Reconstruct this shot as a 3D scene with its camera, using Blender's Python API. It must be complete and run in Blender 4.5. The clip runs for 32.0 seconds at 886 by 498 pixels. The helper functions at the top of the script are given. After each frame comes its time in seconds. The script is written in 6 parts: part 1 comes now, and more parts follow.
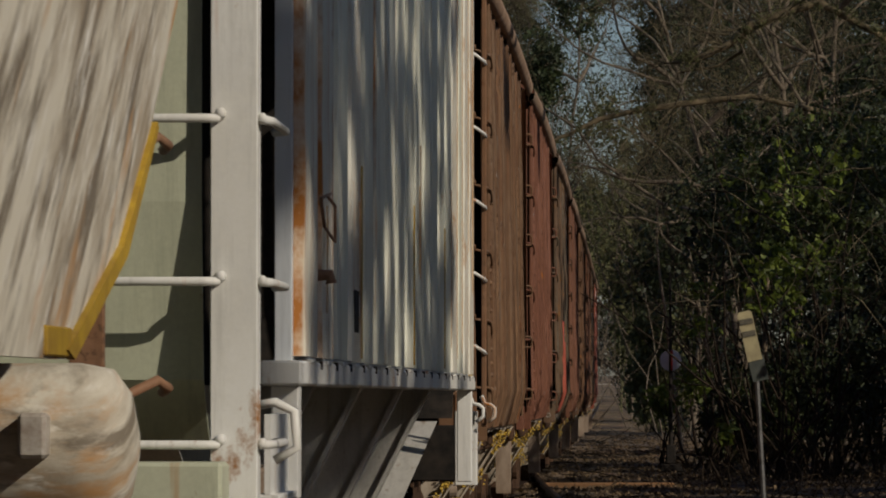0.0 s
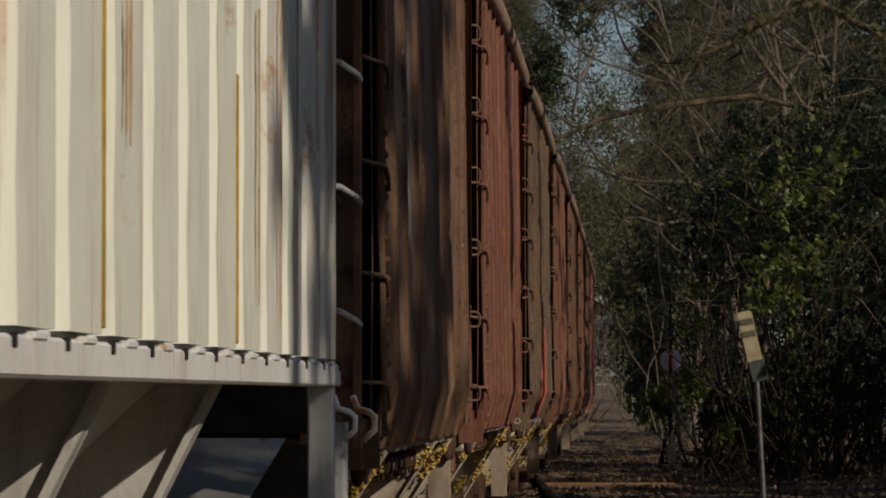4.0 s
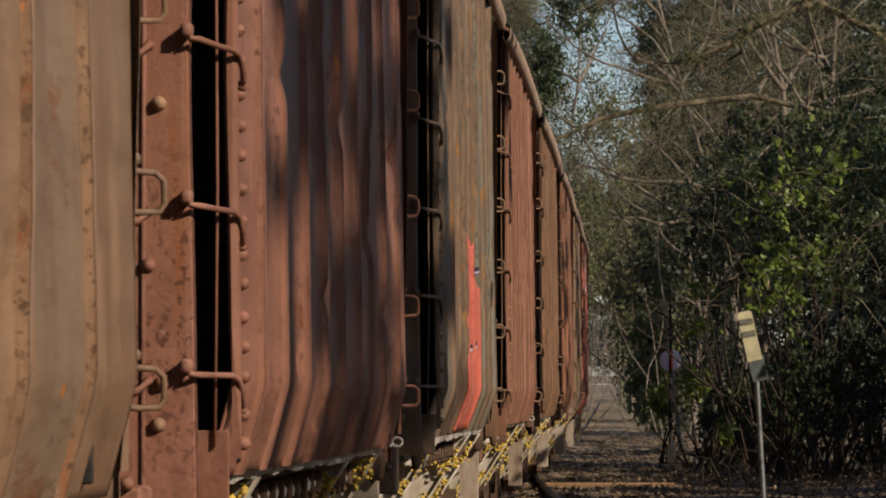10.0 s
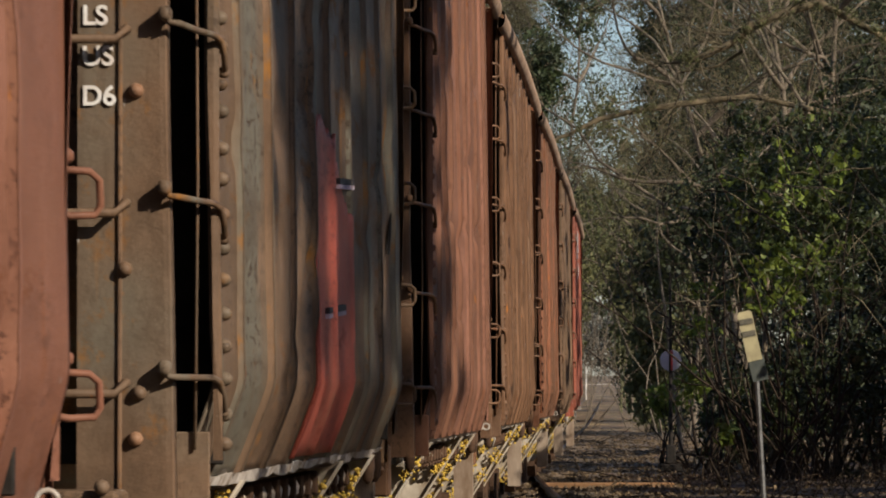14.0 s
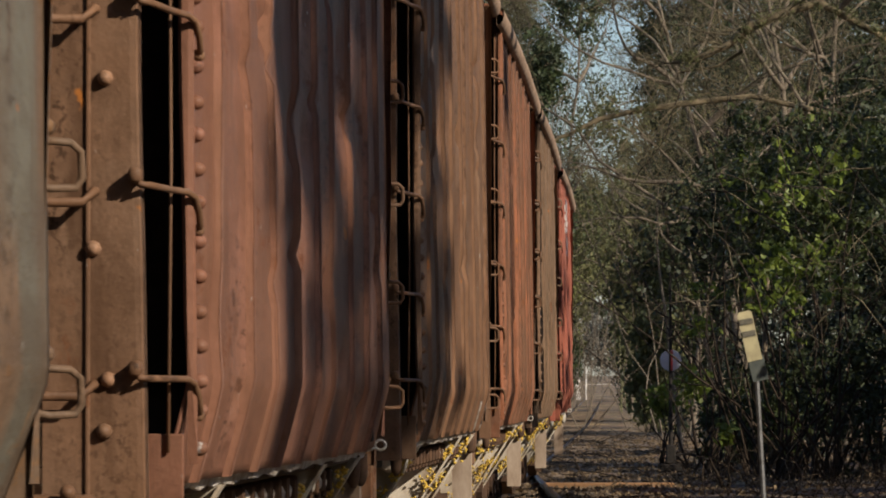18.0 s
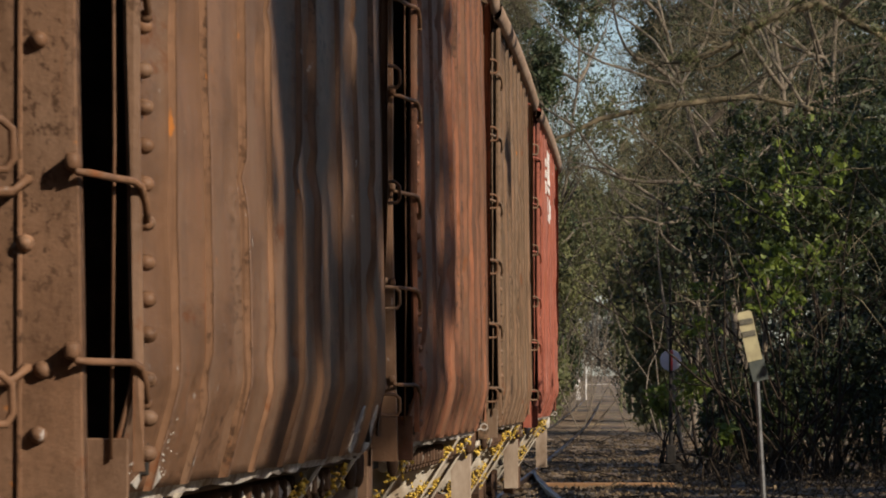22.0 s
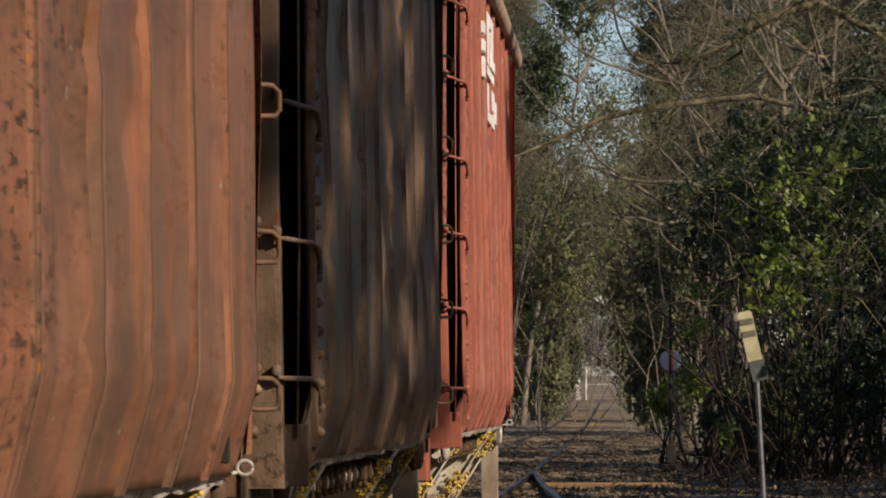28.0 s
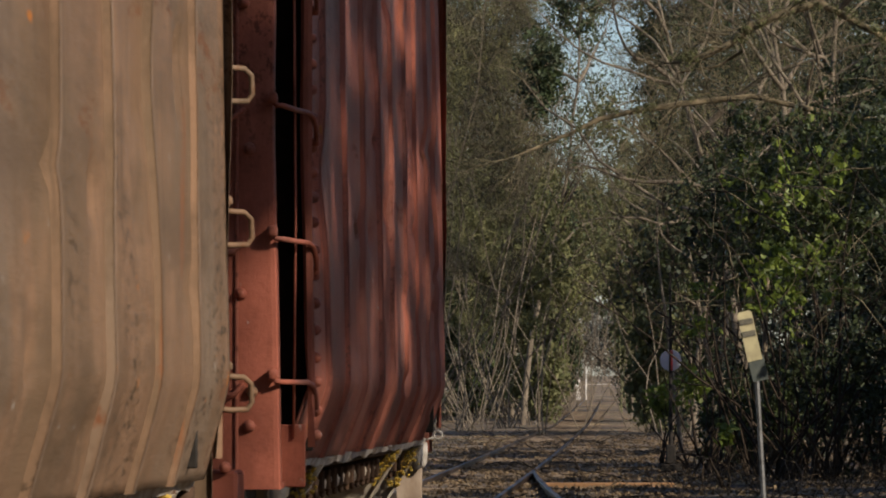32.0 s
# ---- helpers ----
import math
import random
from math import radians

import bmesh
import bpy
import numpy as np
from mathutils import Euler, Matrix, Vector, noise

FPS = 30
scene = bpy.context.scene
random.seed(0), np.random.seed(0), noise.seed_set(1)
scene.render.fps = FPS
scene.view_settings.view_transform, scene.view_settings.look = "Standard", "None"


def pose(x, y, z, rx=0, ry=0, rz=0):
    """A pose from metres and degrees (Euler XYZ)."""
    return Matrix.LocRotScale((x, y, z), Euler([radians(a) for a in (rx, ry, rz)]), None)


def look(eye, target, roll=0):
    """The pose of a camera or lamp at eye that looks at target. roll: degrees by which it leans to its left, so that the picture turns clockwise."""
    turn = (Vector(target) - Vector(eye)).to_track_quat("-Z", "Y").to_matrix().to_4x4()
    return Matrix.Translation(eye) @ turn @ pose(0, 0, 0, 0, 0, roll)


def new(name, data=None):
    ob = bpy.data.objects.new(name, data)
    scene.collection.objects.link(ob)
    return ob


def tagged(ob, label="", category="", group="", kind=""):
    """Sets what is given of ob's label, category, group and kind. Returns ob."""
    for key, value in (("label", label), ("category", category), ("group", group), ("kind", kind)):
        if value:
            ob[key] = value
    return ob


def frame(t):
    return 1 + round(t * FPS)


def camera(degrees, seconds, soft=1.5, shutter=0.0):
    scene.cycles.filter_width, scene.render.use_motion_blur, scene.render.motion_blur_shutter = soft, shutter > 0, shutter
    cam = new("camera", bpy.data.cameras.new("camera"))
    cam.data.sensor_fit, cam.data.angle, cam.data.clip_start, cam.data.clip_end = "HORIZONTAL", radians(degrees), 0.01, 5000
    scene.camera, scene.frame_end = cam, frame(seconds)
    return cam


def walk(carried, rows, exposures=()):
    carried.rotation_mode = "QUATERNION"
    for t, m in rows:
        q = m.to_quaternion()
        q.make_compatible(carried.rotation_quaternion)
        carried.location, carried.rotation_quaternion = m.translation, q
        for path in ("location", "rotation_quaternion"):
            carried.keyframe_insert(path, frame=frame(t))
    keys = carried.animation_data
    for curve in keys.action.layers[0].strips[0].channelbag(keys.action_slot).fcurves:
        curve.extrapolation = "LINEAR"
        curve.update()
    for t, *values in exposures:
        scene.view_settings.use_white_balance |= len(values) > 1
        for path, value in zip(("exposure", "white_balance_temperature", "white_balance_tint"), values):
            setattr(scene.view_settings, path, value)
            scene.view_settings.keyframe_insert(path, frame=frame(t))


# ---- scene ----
# ---------------------------------------------------------------- camera
LENS = 10.67
EYE = Vector((0.0, 0.0, 1.47))
YAW, PITCH = 1.882, 1.773          # degrees: left of +y, above the level
cam = camera(LENS, 32.0, soft=1.9, shutter=0.4)
CAM_POSE = pose(EYE.x, EYE.y, EYE.z, 90 + PITCH, 0, YAW)
walk(cam, [(0.0, CAM_POSE), (32.0, CAM_POSE)],
     exposures=[(0.0, -1.02), (2.0, -0.95), (4.5, -0.95), (5.5, -0.95), (6.2, -0.85), (7.0, -0.02), (8.0, 0.1), (9.0, 0.16), (11.2, 0.12), (12.0, 0.04), (13.0, 0.1), (14.6, 0.18), (16.0, -0.4), (16.5, -0.38), (17.0, 0.0), (17.8, 0.2), (32.0, 0.22)])

# ---------------------------------------------------------------- light
SUN_TO = Vector((0.665, -0.55, 0.50)).normalized()
world = bpy.data.worlds.new("sky")
scene.world = world
world.use_nodes = True
wn = world.node_tree.nodes
sky = wn.new("ShaderNodeTexSky")
sky.sky_type = "NISHITA"
sky.sun_disc = False
sky.dust_density, sky.ozone_density = 0.6, 3.2
sky.sun_elevation = math.asin(SUN_TO.z)
sky.sun_rotation = math.atan2(SUN_TO.x, SUN_TO.y)
wn["Background"].inputs["Strength"].default_value = 0.09
deep = wn.new("ShaderNodeMix")
deep.data_type, deep.blend_type = "RGBA", "MULTIPLY"
deep.inputs[0].default_value, deep.inputs[7].default_value = 1.0, (1.0, 0.98, 1.03, 1)
world.node_tree.links.new(sky.outputs[0], deep.inputs[6])
world.node_tree.links.new(deep.outputs[2], wn["Background"].inputs["Color"])
sun_data = bpy.data.lights.new("sun", "SUN")
sun_data.energy, sun_data.angle, sun_data.color = 5.0, radians(0.53), (1.0, 0.89, 0.74)
sun = new("sun", sun_data)
sun.matrix_world = look(SUN_TO * 50, (0, 0, 0))

# ---------------------------------------------------------------- materials


def nodes_of(name):
    mat = bpy.data.materials.new(name)
    mat.use_nodes = True
    nt = mat.node_tree
    return mat, nt, nt.nodes["Principled BSDF"]


def add(nt, kind, **kw):
    n = nt.nodes.new(kind)
    for k, v in kw.items():
        n.inputs[k].default_value = v
    return n


def noise_of(nt, scale, detail=4.0, rough=0.6, stretch=(1, 1, 1), space="Object"):
    tc = nt.nodes.new("ShaderNodeTexCoord")
    mp = nt.nodes.new("ShaderNodeMapping")
    mp.inputs["Scale"].default_value = stretch
    nz = add(nt, "ShaderNodeTexNoise", Scale=scale, Detail=detail, Roughness=rough)
    info = nt.nodes.new("ShaderNodeObjectInfo")
    far = nt.nodes.new("ShaderNodeVectorMath")
    far.operation = "MULTIPLY_ADD"
    far.inputs[1].default_value, far.inputs[2].default_value = (17.0, 31.0, 23.0), (0, 0, 0)
    nt.links.new(info.outputs["Random"], far.inputs[0])
    shift = nt.nodes.new("ShaderNodeVectorMath")
    nt.links.new(tc.outputs[space], mp.inputs["Vector"])
    nt.links.new(mp.outputs[0], shift.inputs[0])
    nt.links.new(far.outputs[0], shift.inputs[1])
    nt.links.new(shift.outputs[0], nz.inputs["Vector"])
    return nz.outputs["Fac"]


def ramp(nt, fac, lo, hi):
    r = nt.nodes.new("ShaderNodeMapRange")
    r.inputs["From Min"].default_value, r.inputs["From Max"].default_value = lo, hi
    nt.links.new(fac, r.inputs["Value"])
    return r.outputs[0]


def mix(nt, fac, a, b, kind="MIX"):
    m = nt.nodes.new("ShaderNodeMix")
    m.data_type, m.blend_type = "RGBA", kind
    for sock, val in ((m.inputs[0], fac), (m.inputs[6], a), (m.inputs[7], b)):
        if isinstance(val, (int, float)):
            sock.default_value = val
        elif isinstance(val, tuple):
            sock.default_value = (*val, 1)
        else:
            nt.links.new(val, sock)
    return m.outputs[2]


def bump(nt, bsdf, fac, strength, dist):
    b = add(nt, "ShaderNodeBump", Strength=strength, Distance=dist)
    nt.links.new(fac, b.inputs["Height"])
    nt.links.new(b.outputs[0], bsdf.inputs["Normal"])


def paint(name, base, worn, rust=(0.16, 0.055, 0.02), rust_amount=0.5, chalk=(0.45, 0.38, 0.32), chalk_amount=0.25,
          rough=0.62, dark=0.55, third=None, relief=0.4, grit=0.28, soot=0.6, runs=0.0):
    """Weathered rail-car paint: broad fading, streaks that run down, rust spots, chalky scuffs and soot."""
    mat, nt, bsdf = nodes_of(name)
    broad = ramp(nt, noise_of(nt, 1.5, 9, 0.68, (1, 0.22, 0.6)), 0.40, 0.60)
    col = mix(nt, broad, base, worn)
    if third:
        panel = ramp(nt, noise_of(nt, 1.0, 5, 0.6, (0.3, 1.5, 0.3)), 0.50, 0.60)
        col = mix(nt, panel, col, third)
        lower = ramp(nt, noise_of(nt, 1.3, 5, 0.6, (0.3, 1.1, 0.5)), 0.54, 0.62)
        col = mix(nt, lower, col, tuple(c * 1.2 for c in worn))
    grime = ramp(nt, noise_of(nt, 4.5, 9, 0.75, (1, 0.16, 0.7)), 0.47, 0.63)
    half_grime = nt.nodes.new("ShaderNodeMath")
    half_grime.operation = "MULTIPLY"
    half_grime.inputs[1].default_value = soot
    nt.links.new(grime, half_grime.inputs[0])
    col = mix(nt, half_grime.outputs[0], col, tuple(c * dark for c in base))
    streak = ramp(nt, noise_of(nt, 5.5, 6, 0.7, (4.0, 0.7, 0.25)), 0.52, 0.82)
    col = mix(nt, streak, col, tuple(c * 0.7 for c in worn))
    spots = ramp(nt, noise_of(nt, 5.0, 8, 0.72, (1, 0.16, 0.7)), 0.66 - 0.12 * rust_amount, 0.76 - 0.1 * rust_amount)
    col = mix(nt, spots, col, rust)
    drip = ramp(nt, noise_of(nt, 6.0, 3, 0.6, (2.2, 0.6, 0.12)), 0.68 - 0.06 * rust_amount, 0.8)
    col = mix(nt, drip, col, tuple(c * 1.5 for c in rust))
    scuff = ramp(nt, noise_of(nt, 11.0, 7, 0.75, (1, 0.2, 0.6)), 0.72 - 0.1 * chalk_amount, 0.86)
    col = mix(nt, scuff, col, chalk)
    where = ramp(nt, noise_of(nt, 1.2, 3, 0.6, (1, 0.8, 0.5)), 0.48, 0.62)
    speck = ramp(nt, noise_of(nt, 42.0, 5, 0.7, (1, 0.22, 0.75)), 0.53, 0.60)
    both = nt.nodes.new("ShaderNodeMath")
    both.operation = "MULTIPLY"
    nt.links.new(where, both.inputs[0])
    nt.links.new(speck, both.inputs[1])
    if base[2] < 0.4:
        col = mix(nt, both.outputs[0], col, tuple(c * 0.42 for c in base))
    if runs:
        band = ramp(nt, noise_of(nt, 3.0, 3, 0.55, (1, 11.0, 0.05)), 0.64 - 0.10 * runs, 0.69 - 0.10 * runs)
        gaps = ramp(nt, noise_of(nt, 2.2, 6, 0.7, (1, 1.5, 0.8)), 0.38, 0.58)
        run = nt.nodes.new("ShaderNodeMath")
        run.operation = "MULTIPLY"
        nt.links.new(band, run.inputs[0])
        nt.links.new(gaps, run.inputs[1])
        col = mix(nt, run.outputs[0], col, mix(nt, gaps, (0.66, 0.34, 0.11), (0.46, 0.18, 0.045)))
    if base[2] < 0.4:
        fleck = ramp(nt, noise_of(nt, 26.0, 4, 0.6, (1, 0.5, 0.4)), 0.70, 0.76)
        col = mix(nt, fleck, col, tuple(0.5 * c + 0.22 for c in chalk))
        thin = ramp(nt, noise_of(nt, 4.0, 4, 0.6, (1, 9.0, 0.12)), 0.60, 0.70)
        col = mix(nt, thin, col, tuple(0.62 * c for c in base))
        dots = ramp(nt, noise_of(nt, 13.0, 3, 0.5, (1, 0.5, 0.6)), 0.72, 0.76)
        col = mix(nt, dots, col, (0.36, 0.13, 0.03))
    fine = noise_of(nt, 60.0, 4, 0.6, (1, 0.2, 1))
    col = mix(nt, grit, col, mix(nt, fine, (0.25, 0.25, 0.25), (1.0, 1.0, 1.0)), "MULTIPLY")
    nt.links.new(col, bsdf.inputs["Base Color"])
    bsdf.inputs["Specular IOR Level"].default_value = 0.14
    rr = nt.nodes.new("ShaderNodeMapRange")
    rr.inputs["To Min"].default_value, rr.inputs["To Max"].default_value = rough - 0.12, rough + 0.25
    nt.links.new(spots, rr.inputs["Value"])
    nt.links.new(rr.outputs[0], bsdf.inputs["Roughness"])
    bump(nt, bsdf, noise_of(nt, 16.0, 8, 0.7, (1, 0.3, 1)), relief, 0.012)
    return mat


def plain(name, base, second, scale=20.0, rough=0.8, metal=0.0, relief=0.3, stretch=(1, 1, 1), lo=0.35, hi=0.68, dist=0.01):
    mat, nt, bsdf = nodes_of(name)
    f = ramp(nt, noise_of(nt, scale, 6, 0.65, stretch), lo, hi)
    big = ramp(nt, noise_of(nt, scale * 0.13, 3), 0.35, 0.65)
    col = mix(nt, f, base, second)
    col = mix(nt, 0.45, col, mix(nt, big, (0.45, 0.45, 0.45), (1.0, 1.0, 1.0)), "MULTIPLY")
    nt.links.new(col, bsdf.inputs["Base Color"])
    bsdf.inputs["Roughness"].default_value, bsdf.inputs["Metallic"].default_value = rough, metal
    if rough > 0.55:
        bsdf.inputs["Specular IOR Level"].default_value = 0.2
    bump(nt, bsdf, noise_of(nt, scale * 2.5, 6, 0.7, stretch), relief, dist)
    return mat


def leaf_mat(name, a, b, thin=0.35, gloss=0.5):
    mat, nt, bsdf = nodes_of(name)
    geo = nt.nodes.new("ShaderNodeNewGeometry")
    col = mix(nt, geo.outputs["Random Per Island"], a, b)
    broad = ramp(nt, noise_of(nt, 0.7, 3), 0.35, 0.65)
    col = mix(nt, 0.75, col, mix(nt, broad, (0.3, 0.32, 0.28), (1.0, 1.0, 1.0)), "MULTIPLY")
    nt.links.new(col, bsdf.inputs["Base Color"])
    bsdf.inputs["Roughness"].default_value = gloss
    tr = nt.nodes.new("ShaderNodeBsdfTranslucent")
    nt.links.new(col, tr.inputs["Color"])
    ms = nt.nodes.new("ShaderNodeMixShader")
    ms.inputs[0].default_value = thin
    nt.links.new(bsdf.outputs[0], ms.inputs[1])
    nt.links.new(tr.outputs[0], ms.inputs[2])
    nt.links.new(ms.outputs[0], nt.nodes["Material Output"].inputs["Surface"])
    return mat


M_BLACK = plain("grimy black steel and painted shade", (0.012, 0.011, 0.01), (0.04, 0.032, 0.026), 9, 0.7)
M_TRUCK = plain("rusty truck casting", (0.05, 0.03, 0.02), (0.12, 0.065, 0.038), 7, 0.85)
M_WHEEL = plain("worn wheel steel", (0.09, 0.06, 0.045), (0.2, 0.15, 0.12), 12, 0.5, 0.6)
M_DUST = plain("pale dust on steel", (0.66, 0.60, 0.54), (0.24, 0.17, 0.12), 9, 0.95)
M_PALE = plain("pale bare metal", (0.62, 0.58, 0.52), (0.33, 0.27, 0.22), 18, 0.55, 0.1)
M_YELLOW = plain("yellow crusted residue", (0.80, 0.55, 0.09), (0.42, 0.28, 0.08), 30, 0.95, 0, 0.6)
M_CHUTE = plain("dusty hopper sheet", (0.44, 0.35, 0.27), (0.2, 0.135, 0.09), 5, 0.9, 0, 0.3, (1, 1, 0.4))
M_WEB = plain("pale dusty brace", (0.66, 0.59, 0.49), (0.36, 0.28, 0.2), 6, 0.9, 0, 0.4, (1, 1, 0.5))
M_EAVE = plain("pale tan roof edge", (0.42, 0.30, 0.21), (0.22, 0.13, 0.085), 9, 0.85)
M_WHITE_MARK = plain("worn white lettering paint", (0.86, 0.84, 0.80), (0.68, 0.6, 0.54), 9, 0.7)
M_PATCH = plain("faded grey blue paint", (0.26, 0.27, 0.25), (0.2, 0.15, 0.11), 12, 0.8)
M_RED_MARK = paint("coral red spray paint", (0.66, 0.145, 0.095), (0.52, 0.13, 0.09), (0.2, 0.08, 0.05), 0.5, (0.85, 0.42, 0.34), 0.8, 0.6, 0.6, third=(0.40, 0.13, 0.09))
M_PINK_MARK = plain("pale outline spray paint", (0.6, 0.5, 0.55), (0.3, 0.22, 0.35), 5, 0.6, 0, 0.1)
M_BLACK_MARK = plain("black spray paint", (0.02, 0.018, 0.022), (0.05, 0.04, 0.05), 5, 0.6, 0, 0.1)
M_STRIPE = plain("faded dark stripe", (0.09, 0.085, 0.07), (0.2, 0.18, 0.13), 30, 0.7)
M_RAIL = plain("rusted rail", (0.035, 0.022, 0.016), (0.075, 0.048, 0.034), 15, 0.45, 0.3)
M_TIE = plain("weathered cross tie", (0.11, 0.08, 0.055), (0.24, 0.18, 0.13), 4, 0.95, 0, 0.6, (1, 6, 6))
M_PLANK = plain("orange brown timber", (0.22, 0.115, 0.055), (0.32, 0.18, 0.09), 4, 0.95, 0, 0.6, (1, 6, 6))
M_BARK = plain("grey brown bark", (0.12, 0.095, 0.07), (0.26, 0.21, 0.155), 7, 0.95, 0, 0.8, (1, 1, 0.4), dist=0.03)
M_MOSS_BARK = plain("mossy bark", (0.04, 0.034, 0.02), (0.24, 0.185, 0.11), 3.0, 0.95, 0, 0.8, dist=0.03)
M_TWIG = plain("bare twigs", (0.038, 0.031, 0.019), (0.255, 0.208, 0.128), 2.2, 0.95)
# Darker twig copy: shade low in the wood is put into its colour.
M_DARK_TWIG = plain("dead vines darkened for shade", (0.018, 0.013, 0.009), (0.060, 0.042, 0.029), 5, 0.95)
M_GLASS = plain("dark car glass", (0.03, 0.035, 0.04), (0.06, 0.065, 0.07), 3, 0.15)
M_CANE = plain("pale green canes", (0.234, 0.225, 0.117), (0.090, 0.086, 0.045), 5, 0.8)
M_BRUSH = plain("dead brush", (0.02, 0.015, 0.01), (0.10, 0.07, 0.045), 3, 0.95)
M_PALE_TWIG = plain("pale dry stems", (0.256, 0.200, 0.136), (0.144, 0.104, 0.072), 5, 0.95)
M_LEAF = leaf_mat("glossy evergreen leaves", (0.020, 0.032, 0.009), (0.088, 0.112, 0.022), 0.3, 0.5)
# Lighter leaf copy: sunlight on the sprays is part of this colour.
M_LEAF_LIGHT = leaf_mat("yellow green leaves with painted sunlight", (0.111, 0.162, 0.019), (0.264, 0.315, 0.051), 0.42, 0.5)
# Darker leaf copy; also puts the wood's inner shade into the colour.
M_LEAF_DARK = leaf_mat("dark evergreen leaves and painted shade", (0.016, 0.025, 0.009), (0.056, 0.072, 0.020), 0.25, 0.6)
M_LEAF_OLIVE = leaf_mat("olive distant foliage", (0.110, 0.121, 0.044), (0.209, 0.198, 0.083), 0.35, 0.8)
# Paler olive copy that carries sunlight in its colour.
M_LEAF_PALE = leaf_mat("olive foliage with painted sunlight", (0.187, 0.198, 0.066), (0.330, 0.319, 0.132), 0.35, 0.8)
M_FINE = leaf_mat("fine winter twigs", (0.022, 0.018, 0.011), (0.231, 0.187, 0.116), 0.1, 0.9)
M_FINE_OLIVE = leaf_mat("fine olive twigs", (0.025, 0.026, 0.011), (0.275, 0.256, 0.106), 0.1, 0.9)
M_NEEDLE = leaf_mat("pine needles", (0.03, 0.048, 0.017), (0.075, 0.10, 0.038), 0.2, 0.6)
# Distance haze is put into this grey leaf colour.
M_FAR_HAZE = leaf_mat("far foliage greyed for haze", (0.09, 0.085, 0.07), (0.30, 0.28, 0.24), 0.2, 0.9)
M_DRY = leaf_mat("dry brown leaves", (0.16, 0.10, 0.05), (0.30, 0.21, 0.12), 0.25, 0.9)

M_CREAM = paint("cream rail car paint", (0.90, 0.90, 0.76), (0.86, 0.86, 0.72), (0.45, 0.24, 0.08), 0.2, (0.82, 0.81, 0.76), 0.2, 0.5, 0.85, relief=0.12, grit=0.1, soot=0.3, runs=0.25)
M_RUSTY_CREAM = paint("cream paint with rust runs", (0.88, 0.86, 0.76), (0.82, 0.78, 0.66), (0.46, 0.23, 0.07), 0.6, (0.8, 0.78, 0.7), 0.2, 0.5, 0.8, relief=0.12, grit=0.1, soot=0.3, runs=1.0)
M_INSET = paint("blue-white sheet between the ribs", (0.80, 0.84, 0.88), (0.74, 0.78, 0.82), (0.4, 0.25, 0.12), 0.15, (0.8, 0.8, 0.8), 0.1, 0.5, 0.85, relief=0.08, grit=0.08, soot=0.25)
M_WHITE_STEEL = paint("white sill paint", (0.86, 0.86, 0.83), (0.78, 0.77, 0.72), (0.36, 0.17, 0.06), 0.5, (0.8, 0.8, 0.78), 0.2, 0.55, 0.75, relief=0.12, grit=0.12, soot=0.35, runs=0.3)
M_DIRTY_WHITE = paint("dirty white underframe paint", (0.78, 0.77, 0.72), (0.62, 0.60, 0.55), (0.24, 0.14, 0.07), 0.5, (0.7, 0.69, 0.66), 0.3, 0.6, 0.6, relief=0.12)
M_GREENISH = paint("faded grey green paint", (0.62, 0.65, 0.49), (0.55, 0.57, 0.43), (0.3, 0.15, 0.06), 0.15, (0.6, 0.6, 0.5), 0.1, 0.6, 0.8, relief=0.12)


def slanting_streaks(name, base, second, angle):
    """A sheet whose stains run along one slanting direction of the side."""
    mat, nt, bsdf = nodes_of(name)
    tc = nt.nodes.new("ShaderNodeTexCoord")
    turn = nt.nodes.new("ShaderNodeMapping")
    turn.inputs["Rotation"].default_value = (-angle, 0, 0)
    nt.links.new(tc.outputs["Object"], turn.inputs["Vector"])
    col = base
    for scale, lo, hi, c, stretch in ((1.6, 0.46, 0.62, second, (1, 0.5, 3.2)), (4.0, 0.5, 0.62, tuple(0.55 * v for v in second), (1, 0.25, 3.0)), (8.0, 0.55, 0.7, (0.8, 0.78, 0.72), (1, 0.3, 3.0)), (2.2, 0.54, 0.66, (0.50, 0.29, 0.13), (1, 0.35, 3.2))):
        mp = nt.nodes.new("ShaderNodeMapping")
        mp.inputs["Scale"].default_value = stretch
        nz = add(nt, "ShaderNodeTexNoise", Scale=scale, Detail=7.0, Roughness=0.65)
        nt.links.new(turn.outputs[0], mp.inputs["Vector"])
        nt.links.new(mp.outputs[0], nz.inputs["Vector"])
        col = mix(nt, ramp(nt, nz.outputs["Fac"], lo, hi), col, c)
    nt.links.new(col, bsdf.inputs["Base Color"])
    bsdf.inputs["Roughness"].default_value = 0.7
    bump(nt, bsdf, noise_of(nt, 12.0, 6, 0.7), 0.25, 0.01)
    return mat


M_STREAKED = slanting_streaks("weather streaked cream sheet", (0.68, 0.64, 0.54), (0.37, 0.31, 0.23), radians(30))
M_YELLOW_TRIM = plain("yellow edge paint", (0.55, 0.36, 0.04), (0.35, 0.21, 0.04), 9, 0.6)
M_RUST_RUN = plain("orange rust run", (0.52, 0.27, 0.10), (0.74, 0.60, 0.42), 9, 0.9, stretch=(1, 1.5, 0.35))
M_RUST_POST = paint("rusted post", (0.36, 0.21, 0.13), (0.26, 0.14, 0.08), rust_amount=0.6)

# ---------------------------------------------------------------- mesh helpers


